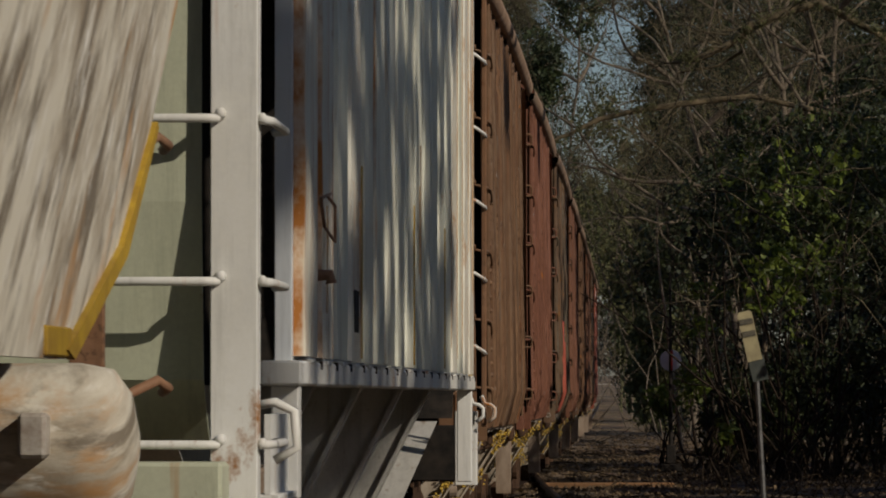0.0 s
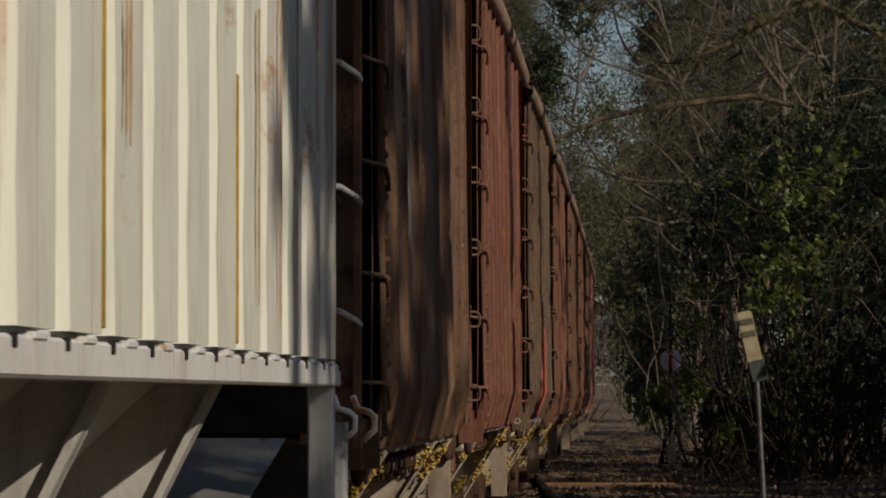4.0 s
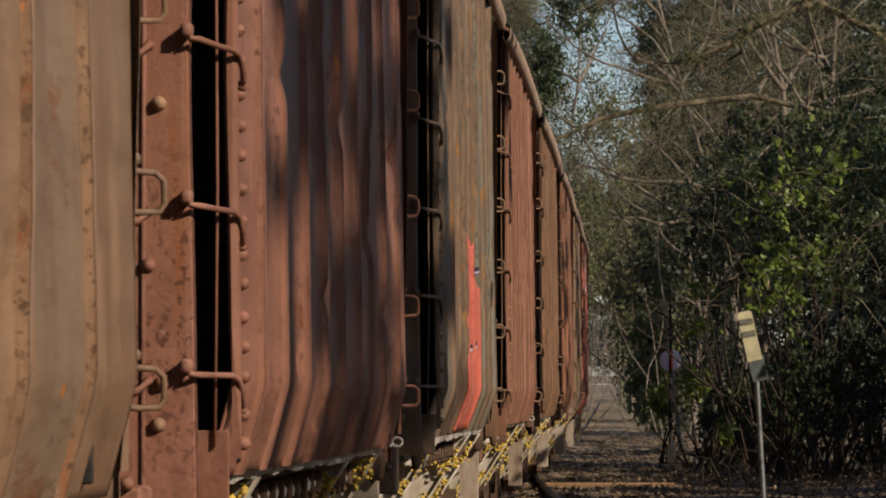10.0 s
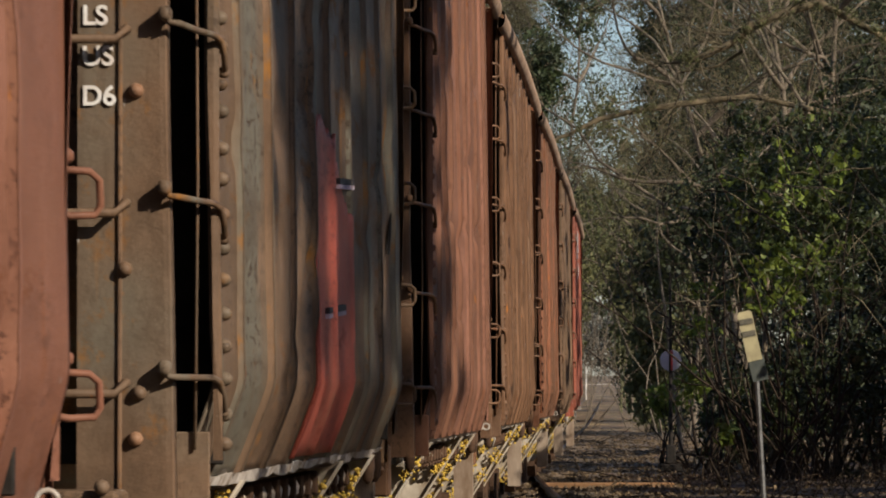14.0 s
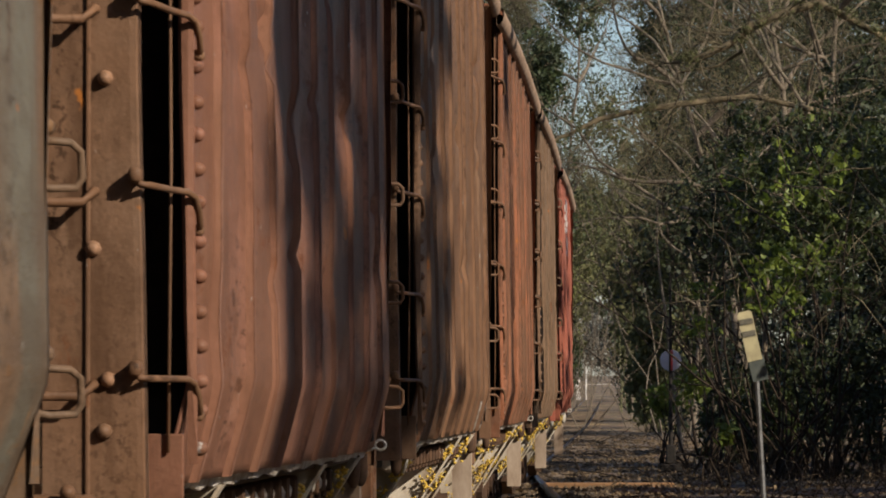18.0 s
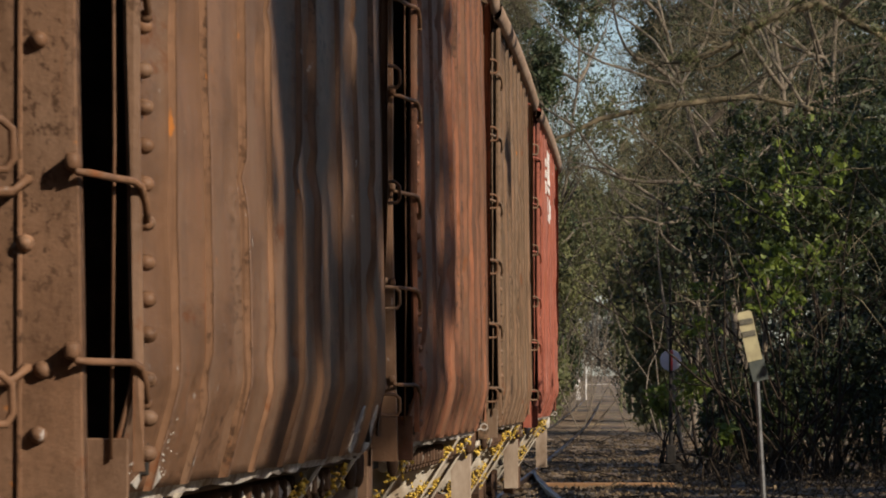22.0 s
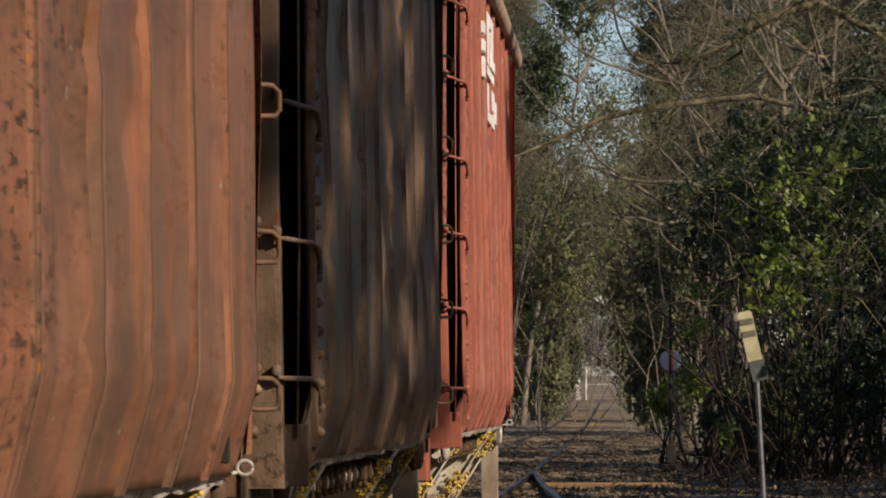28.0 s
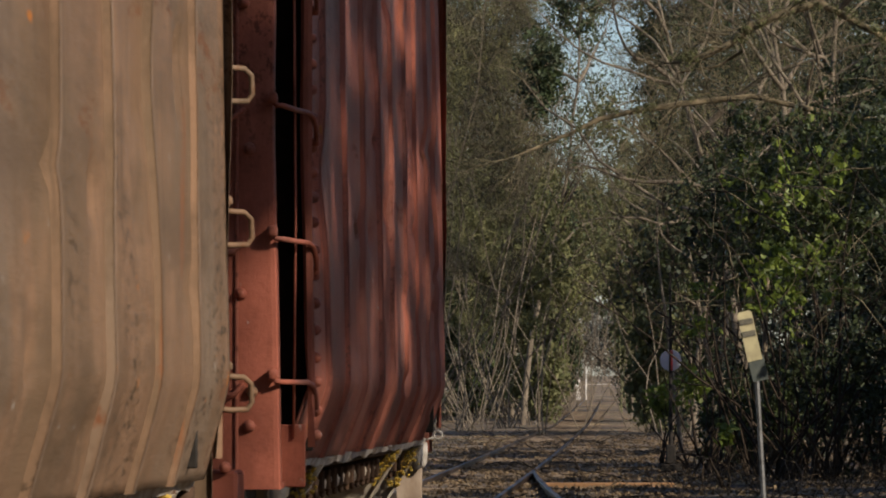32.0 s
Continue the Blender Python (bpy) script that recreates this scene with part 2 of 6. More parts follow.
class Shape:
    """Collects vertices and faces of one mesh."""

    def __init__(self):
        self.v, self.f = [], []

    def box(self, x0, x1, y0, y1, z0, z1, c=0.006):
        """A box with chamfered edges."""
        c = min(c, (x1 - x0) * 0.4, (y1 - y0) * 0.4, (z1 - z0) * 0.4)
        bm = bmesh.new()
        vs = [bm.verts.new((x, y, z)) for z in (z0, z1) for y in (y0, y1) for x in (x0, x1)]
        for q in ((0, 2, 3, 1), (4, 5, 7, 6), (0, 1, 5, 4), (2, 6, 7, 3), (0, 4, 6, 2), (1, 3, 7, 5)):
            bm.faces.new([vs[i] for i in q])
        if c > 0.0005:
            bmesh.ops.bevel(bm, geom=bm.edges[:], offset=c, segments=1, affect="EDGES", profile=0.5)
        bm.verts.index_update()
        n = len(self.v)
        self.v += [tuple(v.co) for v in bm.verts]
        self.f += [tuple(n + v.index for v in f.verts) for f in bm.faces]
        bm.free()
        return self

    def tube(self, pts, radius, sides=8, cap=True):
        pts = [Vector(p) for p in pts]
        rad = radius if isinstance(radius, (list, tuple)) else [radius] * len(pts)
        n0, ref = len(self.v), None
        for i, p in enumerate(pts):
            d = (pts[min(i + 1, len(pts) - 1)] - pts[max(i - 1, 0)]).normalized()
            if ref is None:
                ref = d.orthogonal().normalized()
            ref = (ref - d * ref.dot(d))
            ref = ref.normalized() if ref.length > 1e-5 else d.orthogonal().normalized()
            b = d.cross(ref)
            for k in range(sides):
                a = 2 * math.pi * k / sides
                self.v.append(tuple(p + (ref * math.cos(a) + b * math.sin(a)) * rad[i]))
        for i in range(len(pts) - 1):
            for k in range(sides):
                a, b2 = n0 + i * sides + k, n0 + i * sides + (k + 1) % sides
                self.f.append((a, b2, b2 + sides, a + sides))
        if cap:
            self.f.append(tuple(n0 + k for k in reversed(range(sides))))
            self.f.append(tuple(n0 + (len(pts) - 1) * sides + k for k in range(sides)))
        return self

    def grid(self, rows, thick=None):
        """A sheet from rows of points; thick: a vector to its back side, which closes it."""
        n0, w = len(self.v), len(rows[0])
        for r in rows:
            self.v += [tuple(p) for p in r]
        h = len(rows)
        for i in range(h - 1):
            for j in range(w - 1):
                a = n0 + i * w + j
                self.f.append((a, a + 1, a + w + 1, a + w))
        if thick is not None:
            m0 = len(self.v)
            t = Vector(thick)
            for r in rows:
                self.v += [tuple(Vector(p) + t) for p in r]
            for i in range(h - 1):
                for j in range(w - 1):
                    a = m0 + i * w + j
                    self.f.append((a, a + w, a + w + 1, a + 1))
            rim = [j for j in range(w)] + [i * w + w - 1 for i in range(1, h)] + [(h - 1) * w + j for j in range(w - 2, -1, -1)] + [i * w for i in range(h - 2, 0, -1)]
            for a, b in zip(rim, rim[1:] + rim[:1]):
                self.f.append((n0 + b, n0 + a, m0 + a, m0 + b))
        return self

    def prism(self, outline, axis, lo, hi):
        """An outline of (a, b) pairs drawn out along an axis: x takes (y, z), y takes (x, z), z takes (x, y)."""
        n0, k = len(self.v), len(outline)
        for s in (lo, hi):
            for a, b in outline:
                self.v.append({"x": (s, a, b), "y": (a, s, b), "z": (a, b, s)}[axis])
        for i in range(k):
            j = (i + 1) % k
            self.f.append((n0 + i, n0 + j, n0 + k + j, n0 + k + i))
        self.f.append(tuple(n0 + i for i in reversed(range(k))))
        self.f.append(tuple(n0 + k + i for i in range(k)))
        return self

    def lump(self, c, r, rng):
        n0 = len(self.v)
        ico = [(0, 0, 1), (0.9, 0, 0.3), (0.28, 0.85, 0.3), (-0.72, 0.53, 0.3), (-0.72, -0.53, 0.3), (0.28, -0.85, 0.3),
               (0.72, 0.53, -0.4), (-0.28, 0.85, -0.4), (-0.9, 0, -0.4), (-0.28, -0.85, -0.4), (0.72, -0.53, -0.4), (0, 0, -1)]
        for p in ico:
            s = r * rng.uniform(0.7, 1.3)
            self.v.append((c[0] + p[0] * s, c[1] + p[1] * s, c[2] + p[2] * s))
        for t in ((0, 1, 2), (0, 2, 3), (0, 3, 4), (0, 4, 5), (0, 5, 1), (1, 6, 2), (2, 7, 3), (3, 8, 4), (4, 9, 5), (5, 10, 1),
                  (6, 7, 2), (7, 8, 3), (8, 9, 4), (9, 10, 5), (10, 6, 1), (11, 7, 6), (11, 8, 7), (11, 9, 8), (11, 10, 9), (11, 6, 10)):
            self.f.append(tuple(n0 + i for i in t))
        return self

    def mesh(self, name, smooth=False):
        me = bpy.data.meshes.new(name)
        me.from_pydata(self.v, [], self.f)
        bm = bmesh.new()
        bm.from_mesh(me)
        bmesh.ops.recalc_face_normals(bm, faces=bm.faces[:])
        bm.to_mesh(me)
        bm.free()
        if smooth:
            me.polygons.foreach_set("use_smooth", [True] * len(me.polygons))
        me.materials.append(None)
        return me


def sheet_mesh(name, verts, faces, smooth=False):
    """A mesh from numpy arrays, all faces with the same number of corners."""
    me = bpy.data.meshes.new(name)
    verts, faces = np.asarray(verts, np.float32), np.asarray(faces, np.int32)
    k = faces.shape[1]
    me.vertices.add(len(verts))
    me.vertices.foreach_set("co", verts.ravel())
    me.loops.add(faces.size)
    me.loops.foreach_set("vertex_index", faces.ravel())
    me.polygons.add(len(faces))
    me.polygons.foreach_set("loop_start", np.arange(0, faces.size, k, dtype=np.int32))
    me.polygons.foreach_set("loop_total", np.full(len(faces), k, np.int32))
    me.update(calc_edges=True)
    if smooth:
        me.polygons.foreach_set("use_smooth", np.ones(len(faces), bool))
    me.materials.append(None)
    return me


def part(name, me, material, parent=None, label="", at=None):
    ob = new(name, me)
    if not len(me.materials):
        me.materials.append(None)
    ob.material_slots[0].link = "OBJECT"
    ob.material_slots[0].material = material
    if parent is not None:
        ob.parent = parent
    if at is not None:
        ob.matrix_local = at
    if label:
        tagged(ob, label)
    return ob


def thing(name, label, category, group="", kind="", at=None):
    ob = new(name)
    ob.empty_display_size = 0.3
    if at is not None:
        ob.matrix_basis = at
    return tagged(ob, label, category, group, kind)


# ---------------------------------------------------------------- the line of the track
RAIL_TOP = 0.17
HALF = 1.6              # half a car's width
PACE = 3.16             # metres a second, towards the camera


def side_x(y):
    """Where the near side of the train runs."""
    u = min(max(y, 0.0), 128.0)
    return -1.288 + 0.01908 * u - 0.0001108 * u * u + 2.972e-7 * u ** 3 + 0.0042 * (max(y, 128) - 128) + 0.019 * min(y, 0.0)


def mid_x(y):
    return side_x(y) - HALF


def car_pose(y):
    """The pose of a car whose middle is y metres away."""
    a = math.atan((mid_x(y + 4) - mid_x(y - 4)) / 8)
    return Matrix.Translation((0.5 * (mid_x(y + 4) + mid_x(y - 4)), y, RAIL_TOP)) @ Matrix.Rotation(-a, 4, "Z")


# ---------------------------------------------------------------- ground and track


def ground_height(x, y):
    rise = max(0.0, y - 220) * 0.0052
    off = abs(x - mid_x(min(max(y, -60), 250)))
    bank = 0.25 * min(1.0, max(0.0, (off - 3.2) / 6.0))
    lumps = 0.05 * noise.noise((x * 0.7, y * 0.25, 0)) + 0.12 * noise.noise((x * 0.13, y * 0.07, 3)) * min(1, max(0, (off - 2) / 4))
    ballast = 0.075 * min(1.0, max(0.0, (y - 45) / 20)) * min(1.0, max(0.0, (5.0 - off) / 2.0))
    return rise + bank + lumps + ballast - 0.02


def make_ground():
    xs = [-900, -500, -250, -120, -60, -35, -25] + [-20 + 0.5 * i for i in range(81)] + [25, 35, 60, 120, 250, 500, 900]
    ys = [-900, -400, -200, -120, -80] + [-60 + 2.0 * i for i in range(55)] + [50.5 + 1.2 * i for i in range(125)] + [205, 215, 230, 250, 280, 320, 380, 450, 550, 700, 950, 1400, 2500]
    s = Shape()
    s.grid([[(x, y, ground_height(x, y)) for x in xs] for y in ys])
    mat, nt, bsdf = nodes_of("leaf littered earth")
    big = ramp(nt, noise_of(nt, 0.35, 4, 0.6, (1, 0.5, 1)), 0.35, 0.65)
    col = mix(nt, big, (0.07, 0.05, 0.031), (0.22, 0.157, 0.09))
    bits = ramp(nt, noise_of(nt, 9, 8, 0.75, (1, 0.4, 1)), 0.42, 0.66)
    col = mix(nt, bits, col, (0.09, 0.06, 0.04))
    needles = ramp(nt, noise_of(nt, 30, 6, 0.7, (1, 0.25, 1)), 0.55, 0.7)
    col = mix(nt, needles, col, (0.38, 0.29, 0.2))
    # Straw patches; their lighter tone also paints sunlit ground.
    straw = ramp(nt, noise_of(nt, 0.5, 5, 0.65, (0.5, 0.35, 1)), 0.52, 0.62)
    col = mix(nt, straw, col, (0.30, 0.22, 0.10))
    # Broad dark bands: tree shade painted into the ground colour.
    shade_band = ramp(nt, noise_of(nt, 0.45, 6, 0.7, (0.35, 0.5, 1)), 0.5, 0.6)
    col = mix(nt, shade_band, col, (0.05, 0.036, 0.024))
    red = ramp(nt, noise_of(nt, 0.8, 3, 0.5), 0.58, 0.7)
    col = mix(nt, red, col, (0.30, 0.15, 0.08))
    nt.links.new(col, bsdf.inputs["Base Color"])
    bsdf.inputs["Roughness"].default_value = 0.95
    bump(nt, bsdf, noise_of(nt, 7, 9, 0.75), 0.9, 0.08)
    ob = part("ground", s.mesh("ground", True), mat)
    tagged(ob, "brown earth covered with dry leaves and pine straw", "ground", kind="structure")


RAIL_PROFILE = [(-0.065, 0), (0.065, 0), (0.065, 0.012), (0.012, 0.03), (0.012, 0.11), (0.035, 0.122), (0.035, 0.15), (0.026, 0.158), (-0.026, 0.158), (-0.035, 0.15), (-0.035, 0.122), (-0.012, 0.11), (-0.012, 0.03), (-0.065, 0.012)]


def rail_mesh(path):
    s = Shape()
    rows = []
    for x, y in path:
        z = RAIL_TOP - 0.158 + max(0.0, y - 220) * 0.0052
        rows.append([(x + a, y, z + b) for a, b in RAIL_PROFILE + RAIL_PROFILE[:1]])
    return s.grid(rows).mesh("rail")


def siding_x(y):
    """The siding's inner rail, which leaves the main line at the frog."""
    u = 83 - y
    return side_x(83) - 0.85 + 0.0225 * u + 0.0003 * u * u


def make_track():
    track = thing("railway_track", "rusty rails on weathered wooden ties, half buried in litter", "track", kind="structure")
    for off in (-0.75, 0.75):
        part("rail", rail_mesh([(mid_x(y) + off, y) for y in range(-130, 421, 5)]), M_RAIL, track)
    part("siding_rail", rail_mesh([(siding_x(y), y) for y in np.arange(83, -61, -3.0)]), M_RAIL, track, "curved rusty rail of the siding")
    part("siding_rail", rail_mesh([(siding_x(y) + 1.5, y) for y in np.arange(60, -61, -3.0)]), M_RAIL, track, "curved rusty rail of the siding")
    rng = random.Random(4)
    tie = Shape().box(-1.3, 1.3, -0.11, 0.11, -0.12, 0.045, 0.015).mesh("tie")
    far = Shape()
    y = -60.0
    while y < 300:
        a = rng.uniform(-2.5, 2.5)
        x = mid_x(y) + rng.uniform(-0.08, 0.08)
        z = rng.uniform(-0.005, 0.035) + max(0.0, y - 220) * 0.0052
        if 55 < y < 205:
            part("tie", tie, M_TIE, track, at=pose(x, y, z, rng.uniform(-2, 2), rng.uniform(-1, 1), a))
        else:
            far.box(x - 1.3, x + 1.3, y - 0.11, y + 0.11, z - 0.1, z + 0.045, 0)
        y += 0.56
    tagged(part("far_ties", far.mesh("far_ties"), M_TIE, track), kind="stuff")
    plank = Shape().box(-1.05, 1.15, -0.14, 0.14, -0.1, 0.06, 0.02).mesh("switch_tie")
    part("switch_tie", plank, M_PLANK, track, "long orange-brown switch tie in sunlight", at=pose(0.02, 74, 0.06, 0, 0, 0.5))


# ---------------------------------------------------------------- shared car parts
SHARED = {}


def shared(key, build):
    if key not in SHARED:
        SHARED[key] = build()
    return SHARED[key]


def wheelset_mesh():
    s = Shape()
    for side in (-1, 1):
        prof = [(0.0, 0.06), (0.10, 0.06), (0.16, 0.10), (0.33, 0.09), (0.36, 0.135), (0.415, 0.135), (0.42, 0.03), (0.455, 0.02), (0.455, 0.0), (0.33, 0.01), (0.12, 0.03), (0.0, 0.03)]
        rows = []
        for k in range(25):
            a = 2 * math.pi * k / 24
            rows.append([(side * (0.68 + w), r * math.cos(a), r * math.sin(a)) for r, w in prof])
        s.grid(rows)
    s.tube([(-1.0, 0, 0), (1.0, 0, 0)], 0.08, 10)
    return s.mesh("wheelset")


def side_frame_mesh():
    s = Shape()
    out = [(-1.0, 0.28), (-1.0, 0.56), (-0.55, 0.62), (-0.35, 0.80), (0.35, 0.80), (0.55, 0.62), (1.0, 0.56), (1.0, 0.28), (0.72, 0.26), (0.40, 0.12), (-0.40, 0.12), (-0.72, 0.26)]
    s.prism(out, "x", -0.06, 0.06)
    for y in (-0.85, 0.85):
        s.tube([(-0.1, y, 0.42), (0.12, y, 0.42)], 0.12, 12)
    for y in (-0.16, 0.0, 0.16):
        s.tube([(0.07, y, 0.18), (0.07, y, 0.5)], 0.06, 10)
    return s.mesh("side_frame")


WHEELSETS = []


def add_truck(car, y):
    truck = new("truck")
    truck.parent = car
    truck.location = (0, y, 0)
    for sx in (-1, 1):
        part("side_frame", shared("sf", side_frame_mesh), M_TRUCK, truck, at=pose(sx * 1.0, 0, 0, 0, 0, 0 if sx > 0 else 180))
    part("bolster", shared("bolster", lambda: Shape().box(-1.05, 1.05, -0.2, 0.2, 0.42, 0.7, 0.03).mesh("bolster")), M_TRUCK, truck)
    for dy in (-0.85, 0.85):
        w = part("wheelset", shared("ws", wheelset_mesh), M_WHEEL, truck, at=pose(0, dy, 0.42))
        WHEELSETS.append((w, dy))


def coupler_mesh():
    s = Shape()
    s.box(-0.09, 0.09, -0.75, 0.05, -0.09, 0.09, 0.02)
    s.prism([(-0.16, -0.72), (0.02, -0.78), (0.14, -1.0), (0.05, -1.05), (-0.02, -0.93), (-0.12, -0.98), (-0.2, -0.9)], "z", -0.13, 0.13)
    return s.mesh("coupler")


def bolt_mesh():
    s = Shape()
    s.tube([(0, 0.01, 0), (0, -0.010, 0), (0, -0.022, 0), (0, -0.029, 0)], [0.021, 0.021, 0.016, 0.006], 8)
    return s.mesh("bolt", True)


def bay_grab_mesh(reach):
    """A grab iron across the ladder bay: out from the post, along, and down on to the corner."""
    s = Shape()
    s.tube([(1.49, -reach - 0.02, 0.02), (1.505, -reach - 0.05, 0.0), (1.525, -reach - 0.03, 0.0), (1.55, -reach * 0.5, 0.0), (1.58, -0.06, 0.0), (1.596, -0.02, -0.012), (1.603, 0.02, -0.05), (1.603, 0.05, -0.088), (1.596, 0.07, -0.095)], 0.0095, 8)
    s.box(1.475, 1.508, -reach - 0.07, -reach - 0.01, 0.005, 0.045, 0.008)
    s.box(1.58, 1.612, 0.05, 0.09, -0.112, -0.082, 0.008)
    return s.mesh("grab_iron", True)


def edge_grab_mesh():
    """A bent grab iron that stands out from the far edge of the side."""
    s = Shape()
    s.tube([(1.52, 0.02, 0.0), (1.585, 0.03, 0.002), (1.622, 0.05, 0.0), (1.64, 0.07, -0.018), (1.642, 0.08, -0.072), (1.63, 0.08, -0.092), (1.58, 0.05, -0.095), (1.52, 0.02, -0.085)], 0.0085, 8)
    s.box(1.55, 1.59, 0.01, 0.05, 0.015, 0.05, 0.01)
    return s.mesh("grab_iron", True)


def end_rung_mesh():
    s = Shape()
    s.tube([(1.385, 0.0, 0.03), (1.385, -0.05, 0.03), (1.36, -0.07, 0.0), (0.80, -0.07, 0.0), (0.775, -0.05, 0.03), (0.775, 0.0, 0.03)], 0.0125, 8)
    return s.mesh("end_rung", True)


def pad_mesh():
    s = Shape()
    s.tube([(0, 0, 0.0), (0, 0, -0.07), (0, 0, -0.12), (0, 0, -0.145)], [0.03, 0.032, 0.026, 0.01], 12)
    return s.mesh("jacking_pad", True)


def hook_mesh():
    s = Shape()
    s.tube([(0, 0, 0), (0.025, -0.02, 0.015), (0.036, -0.03, -0.01), (0.03, -0.03, -0.08), (0.01, -0.03, -0.14)], 0.008, 8)
    return s.mesh("hook", True)


def eye_mesh():
    s = Shape()
    s.tube([(0.024 * math.cos(a) + 0.03, -0.02, 0.022 * math.sin(a)) for a in np.linspace(0, 6.28, 14)], 0.0065, 6)
    s.tube([(0.01, -0.02, -0.012), (-0.05, -0.02, -0.03)], 0.0065, 6)
    return s.mesh("eye_hook", True)


# ---------------------------------------------------------------- brown hopper cars
Z_SILL, Z_TOP = 1.06, 4.08
BAY = 0.45


def side_parts(half, count, seed, tuck):
    """The dented side sheet and the rounded ribs on it."""
    rng = random.Random(seed)
    pitch = (2 * half - 0.7) / count
    zs = [Z_SILL, 1.09, 1.13, 1.17, 1.21, 1.25, 1.29, 1.325, 1.36, 1.42, 1.50, 1.58] + [1.66 + (Z_TOP + 0.08 - 1.66) * i / 44 for i in range(45)]
    at = [-half + 0.62 + pitch * k + rng.uniform(-0.05, 0.05) for k in range(count)]
    swell = [(c + 0.02, rng.uniform(0.012, 0.022), rng.uniform(0.09, 0.15)) for c in at]
    dents = []
    for _ in range(60):
        y = rng.choice(at) + rng.uniform(-0.25, 0.02)
        dents.append((y, rng.uniform(1.2, 3.9), rng.uniform(0.04, 0.11), rng.uniform(0.012, 0.034), rng.uniform(0.35, 0.9)))
    for _ in range(14):
        dents.append((rng.choice(at) - rng.uniform(0.1, 0.4), rng.uniform(1.35, 3.6), rng.uniform(0.14, 0.3), rng.uniform(0.01, 0.028), rng.uniform(0.6, 1.3)))

    def skin(y, z):
        t = min(1.0, max(0.0, (1.345 - z) / 0.285))
        x = HALF - tuck * t ** 1.1 - 0.016 * max(0.0, z - 1.345)
        x += 0.008 * noise.noise((y * 1.1 + seed * 7, z * 0.6, seed)) + 0.003 * noise.noise((y * 6 + seed * 7, z * 3.0, seed))
        for c, amp, wide in swell:
            q = (y - c) / wide
            if -2.5 < q < 2.5:
                x += amp * math.exp(-q * q)
        for dy, dz, r, d, tall in dents:
            q = ((y - dy) ** 2 + ((z - dz) / tall) ** 2) / (r * r)
            if q < 4:
                x -= d * math.exp(-q * 1.5)
        return x - 0.014
    n = int(2 * half / 0.05)
    ys = [-half + 2 * half * i / n for i in range(n + 1)]
    sheet = Shape().grid([[(skin(y, z), y, z) for y in ys] for z in zs], (-0.012, 0, 0)).mesh("side_sheet", True)
    ribs = []
    for y in at:
        w = rng.uniform(0.85, 1.15)
        rows = []
        for z in zs:
            yy = y + 0.018 * noise.noise((y * 3, z * 1.7, seed)) + 0.008 * noise.noise((y * 3, z * 7, seed))
            x = skin(yy, z)
            rows.append([(x - 0.03, yy - 0.07 * w, z), (x + 0.001, yy - 0.032 * w, z), (x + 0.010 * w, yy - 0.016 * w, z), (x + 0.0155 * w, yy - 0.003, z), (x + 0.016 * w, yy + 0.007, z), (x + 0.010 * w, yy + 0.022 * w, z), (x - 0.03, yy + 0.05 * w, z)])
        # Thin strip along the rib: worn paint plus a painted sun highlight.
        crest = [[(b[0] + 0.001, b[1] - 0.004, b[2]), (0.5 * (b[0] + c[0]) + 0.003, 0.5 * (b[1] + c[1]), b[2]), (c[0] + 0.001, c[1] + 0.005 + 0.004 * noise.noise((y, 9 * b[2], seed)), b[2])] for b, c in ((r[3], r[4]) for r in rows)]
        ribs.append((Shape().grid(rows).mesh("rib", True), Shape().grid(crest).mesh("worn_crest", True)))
    return sheet, ribs


def roof_mesh(half, over):
    rows = []
    for i in range(25):
        y = -half - over + (2 * half + 2 * over) * i / 24
        q = y / (half + over)
        lift = 0.06 + 0.06 * (1 - q * q)
        rows.append([(x, y, z + lift) for x, z in ((-1.62, Z_TOP + 0.03), (-1.5, Z_TOP + 0.09), (-0.8, Z_TOP + 0.2), (0, Z_TOP + 0.24), (0.8, Z_TOP + 0.2), (1.5, Z_TOP + 0.09), (1.62, Z_TOP + 0.03))])
    return Shape().grid(rows, (0, 0, -0.03)).mesh("roof")


def eave_mesh(half, over):
    s = Shape()
    rows = []
    rng = random.Random(int(half * 1000))
    for i in range(41):
        y = -half - over + (2 * half + 2 * over) * i / 40
        q = y / (half + over)
        lift = 0.06 + 0.06 * (1 - q * q) + rng.uniform(-0.004, 0.004)
        rows.append([(x, y, z + lift) for x, z in ((1.575, Z_TOP - 0.07), (1.60, Z_TOP - 0.065), (1.622, Z_TOP - 0.04), (1.632, Z_TOP + 0.0), (1.63, Z_TOP + 0.04), (1.61, Z_TOP + 0.062), (1.575, Z_TOP + 0.065), (1.575, Z_TOP - 0.07))])
    return s.grid(rows).mesh("eave", True)


def chute_mesh(y0, y1):
    s = Shape()
    ym = 0.5 * (y0 + y1)
    for sx in (-1, 1):
        s.grid([[(sx * 1.02, y0, 1.04), (sx * 1.02, y1, 1.04)], [(sx * 0.85, ym - 0.55, 0.55), (sx * 0.85, ym + 0.55, 0.55)], [(sx * 0.8, ym - 0.35, 0.36), (sx * 0.8, ym + 0.35, 0.36)]], (-0.02 * sx, 0, 0))
    for ya, yb, yc in ((y0, ym - 0.55, ym - 0.35), (y1, ym + 0.55, ym + 0.35)):
        s.grid([[(-1.02, ya, 1.04), (1.02, ya, 1.04)], [(-0.95, yb, 0.55), (0.95, yb, 0.55)], [(-0.8, yc, 0.36), (0.8, yc, 0.36)]], (0, 0.02, 0))
    return s.mesh("hopper_chute")


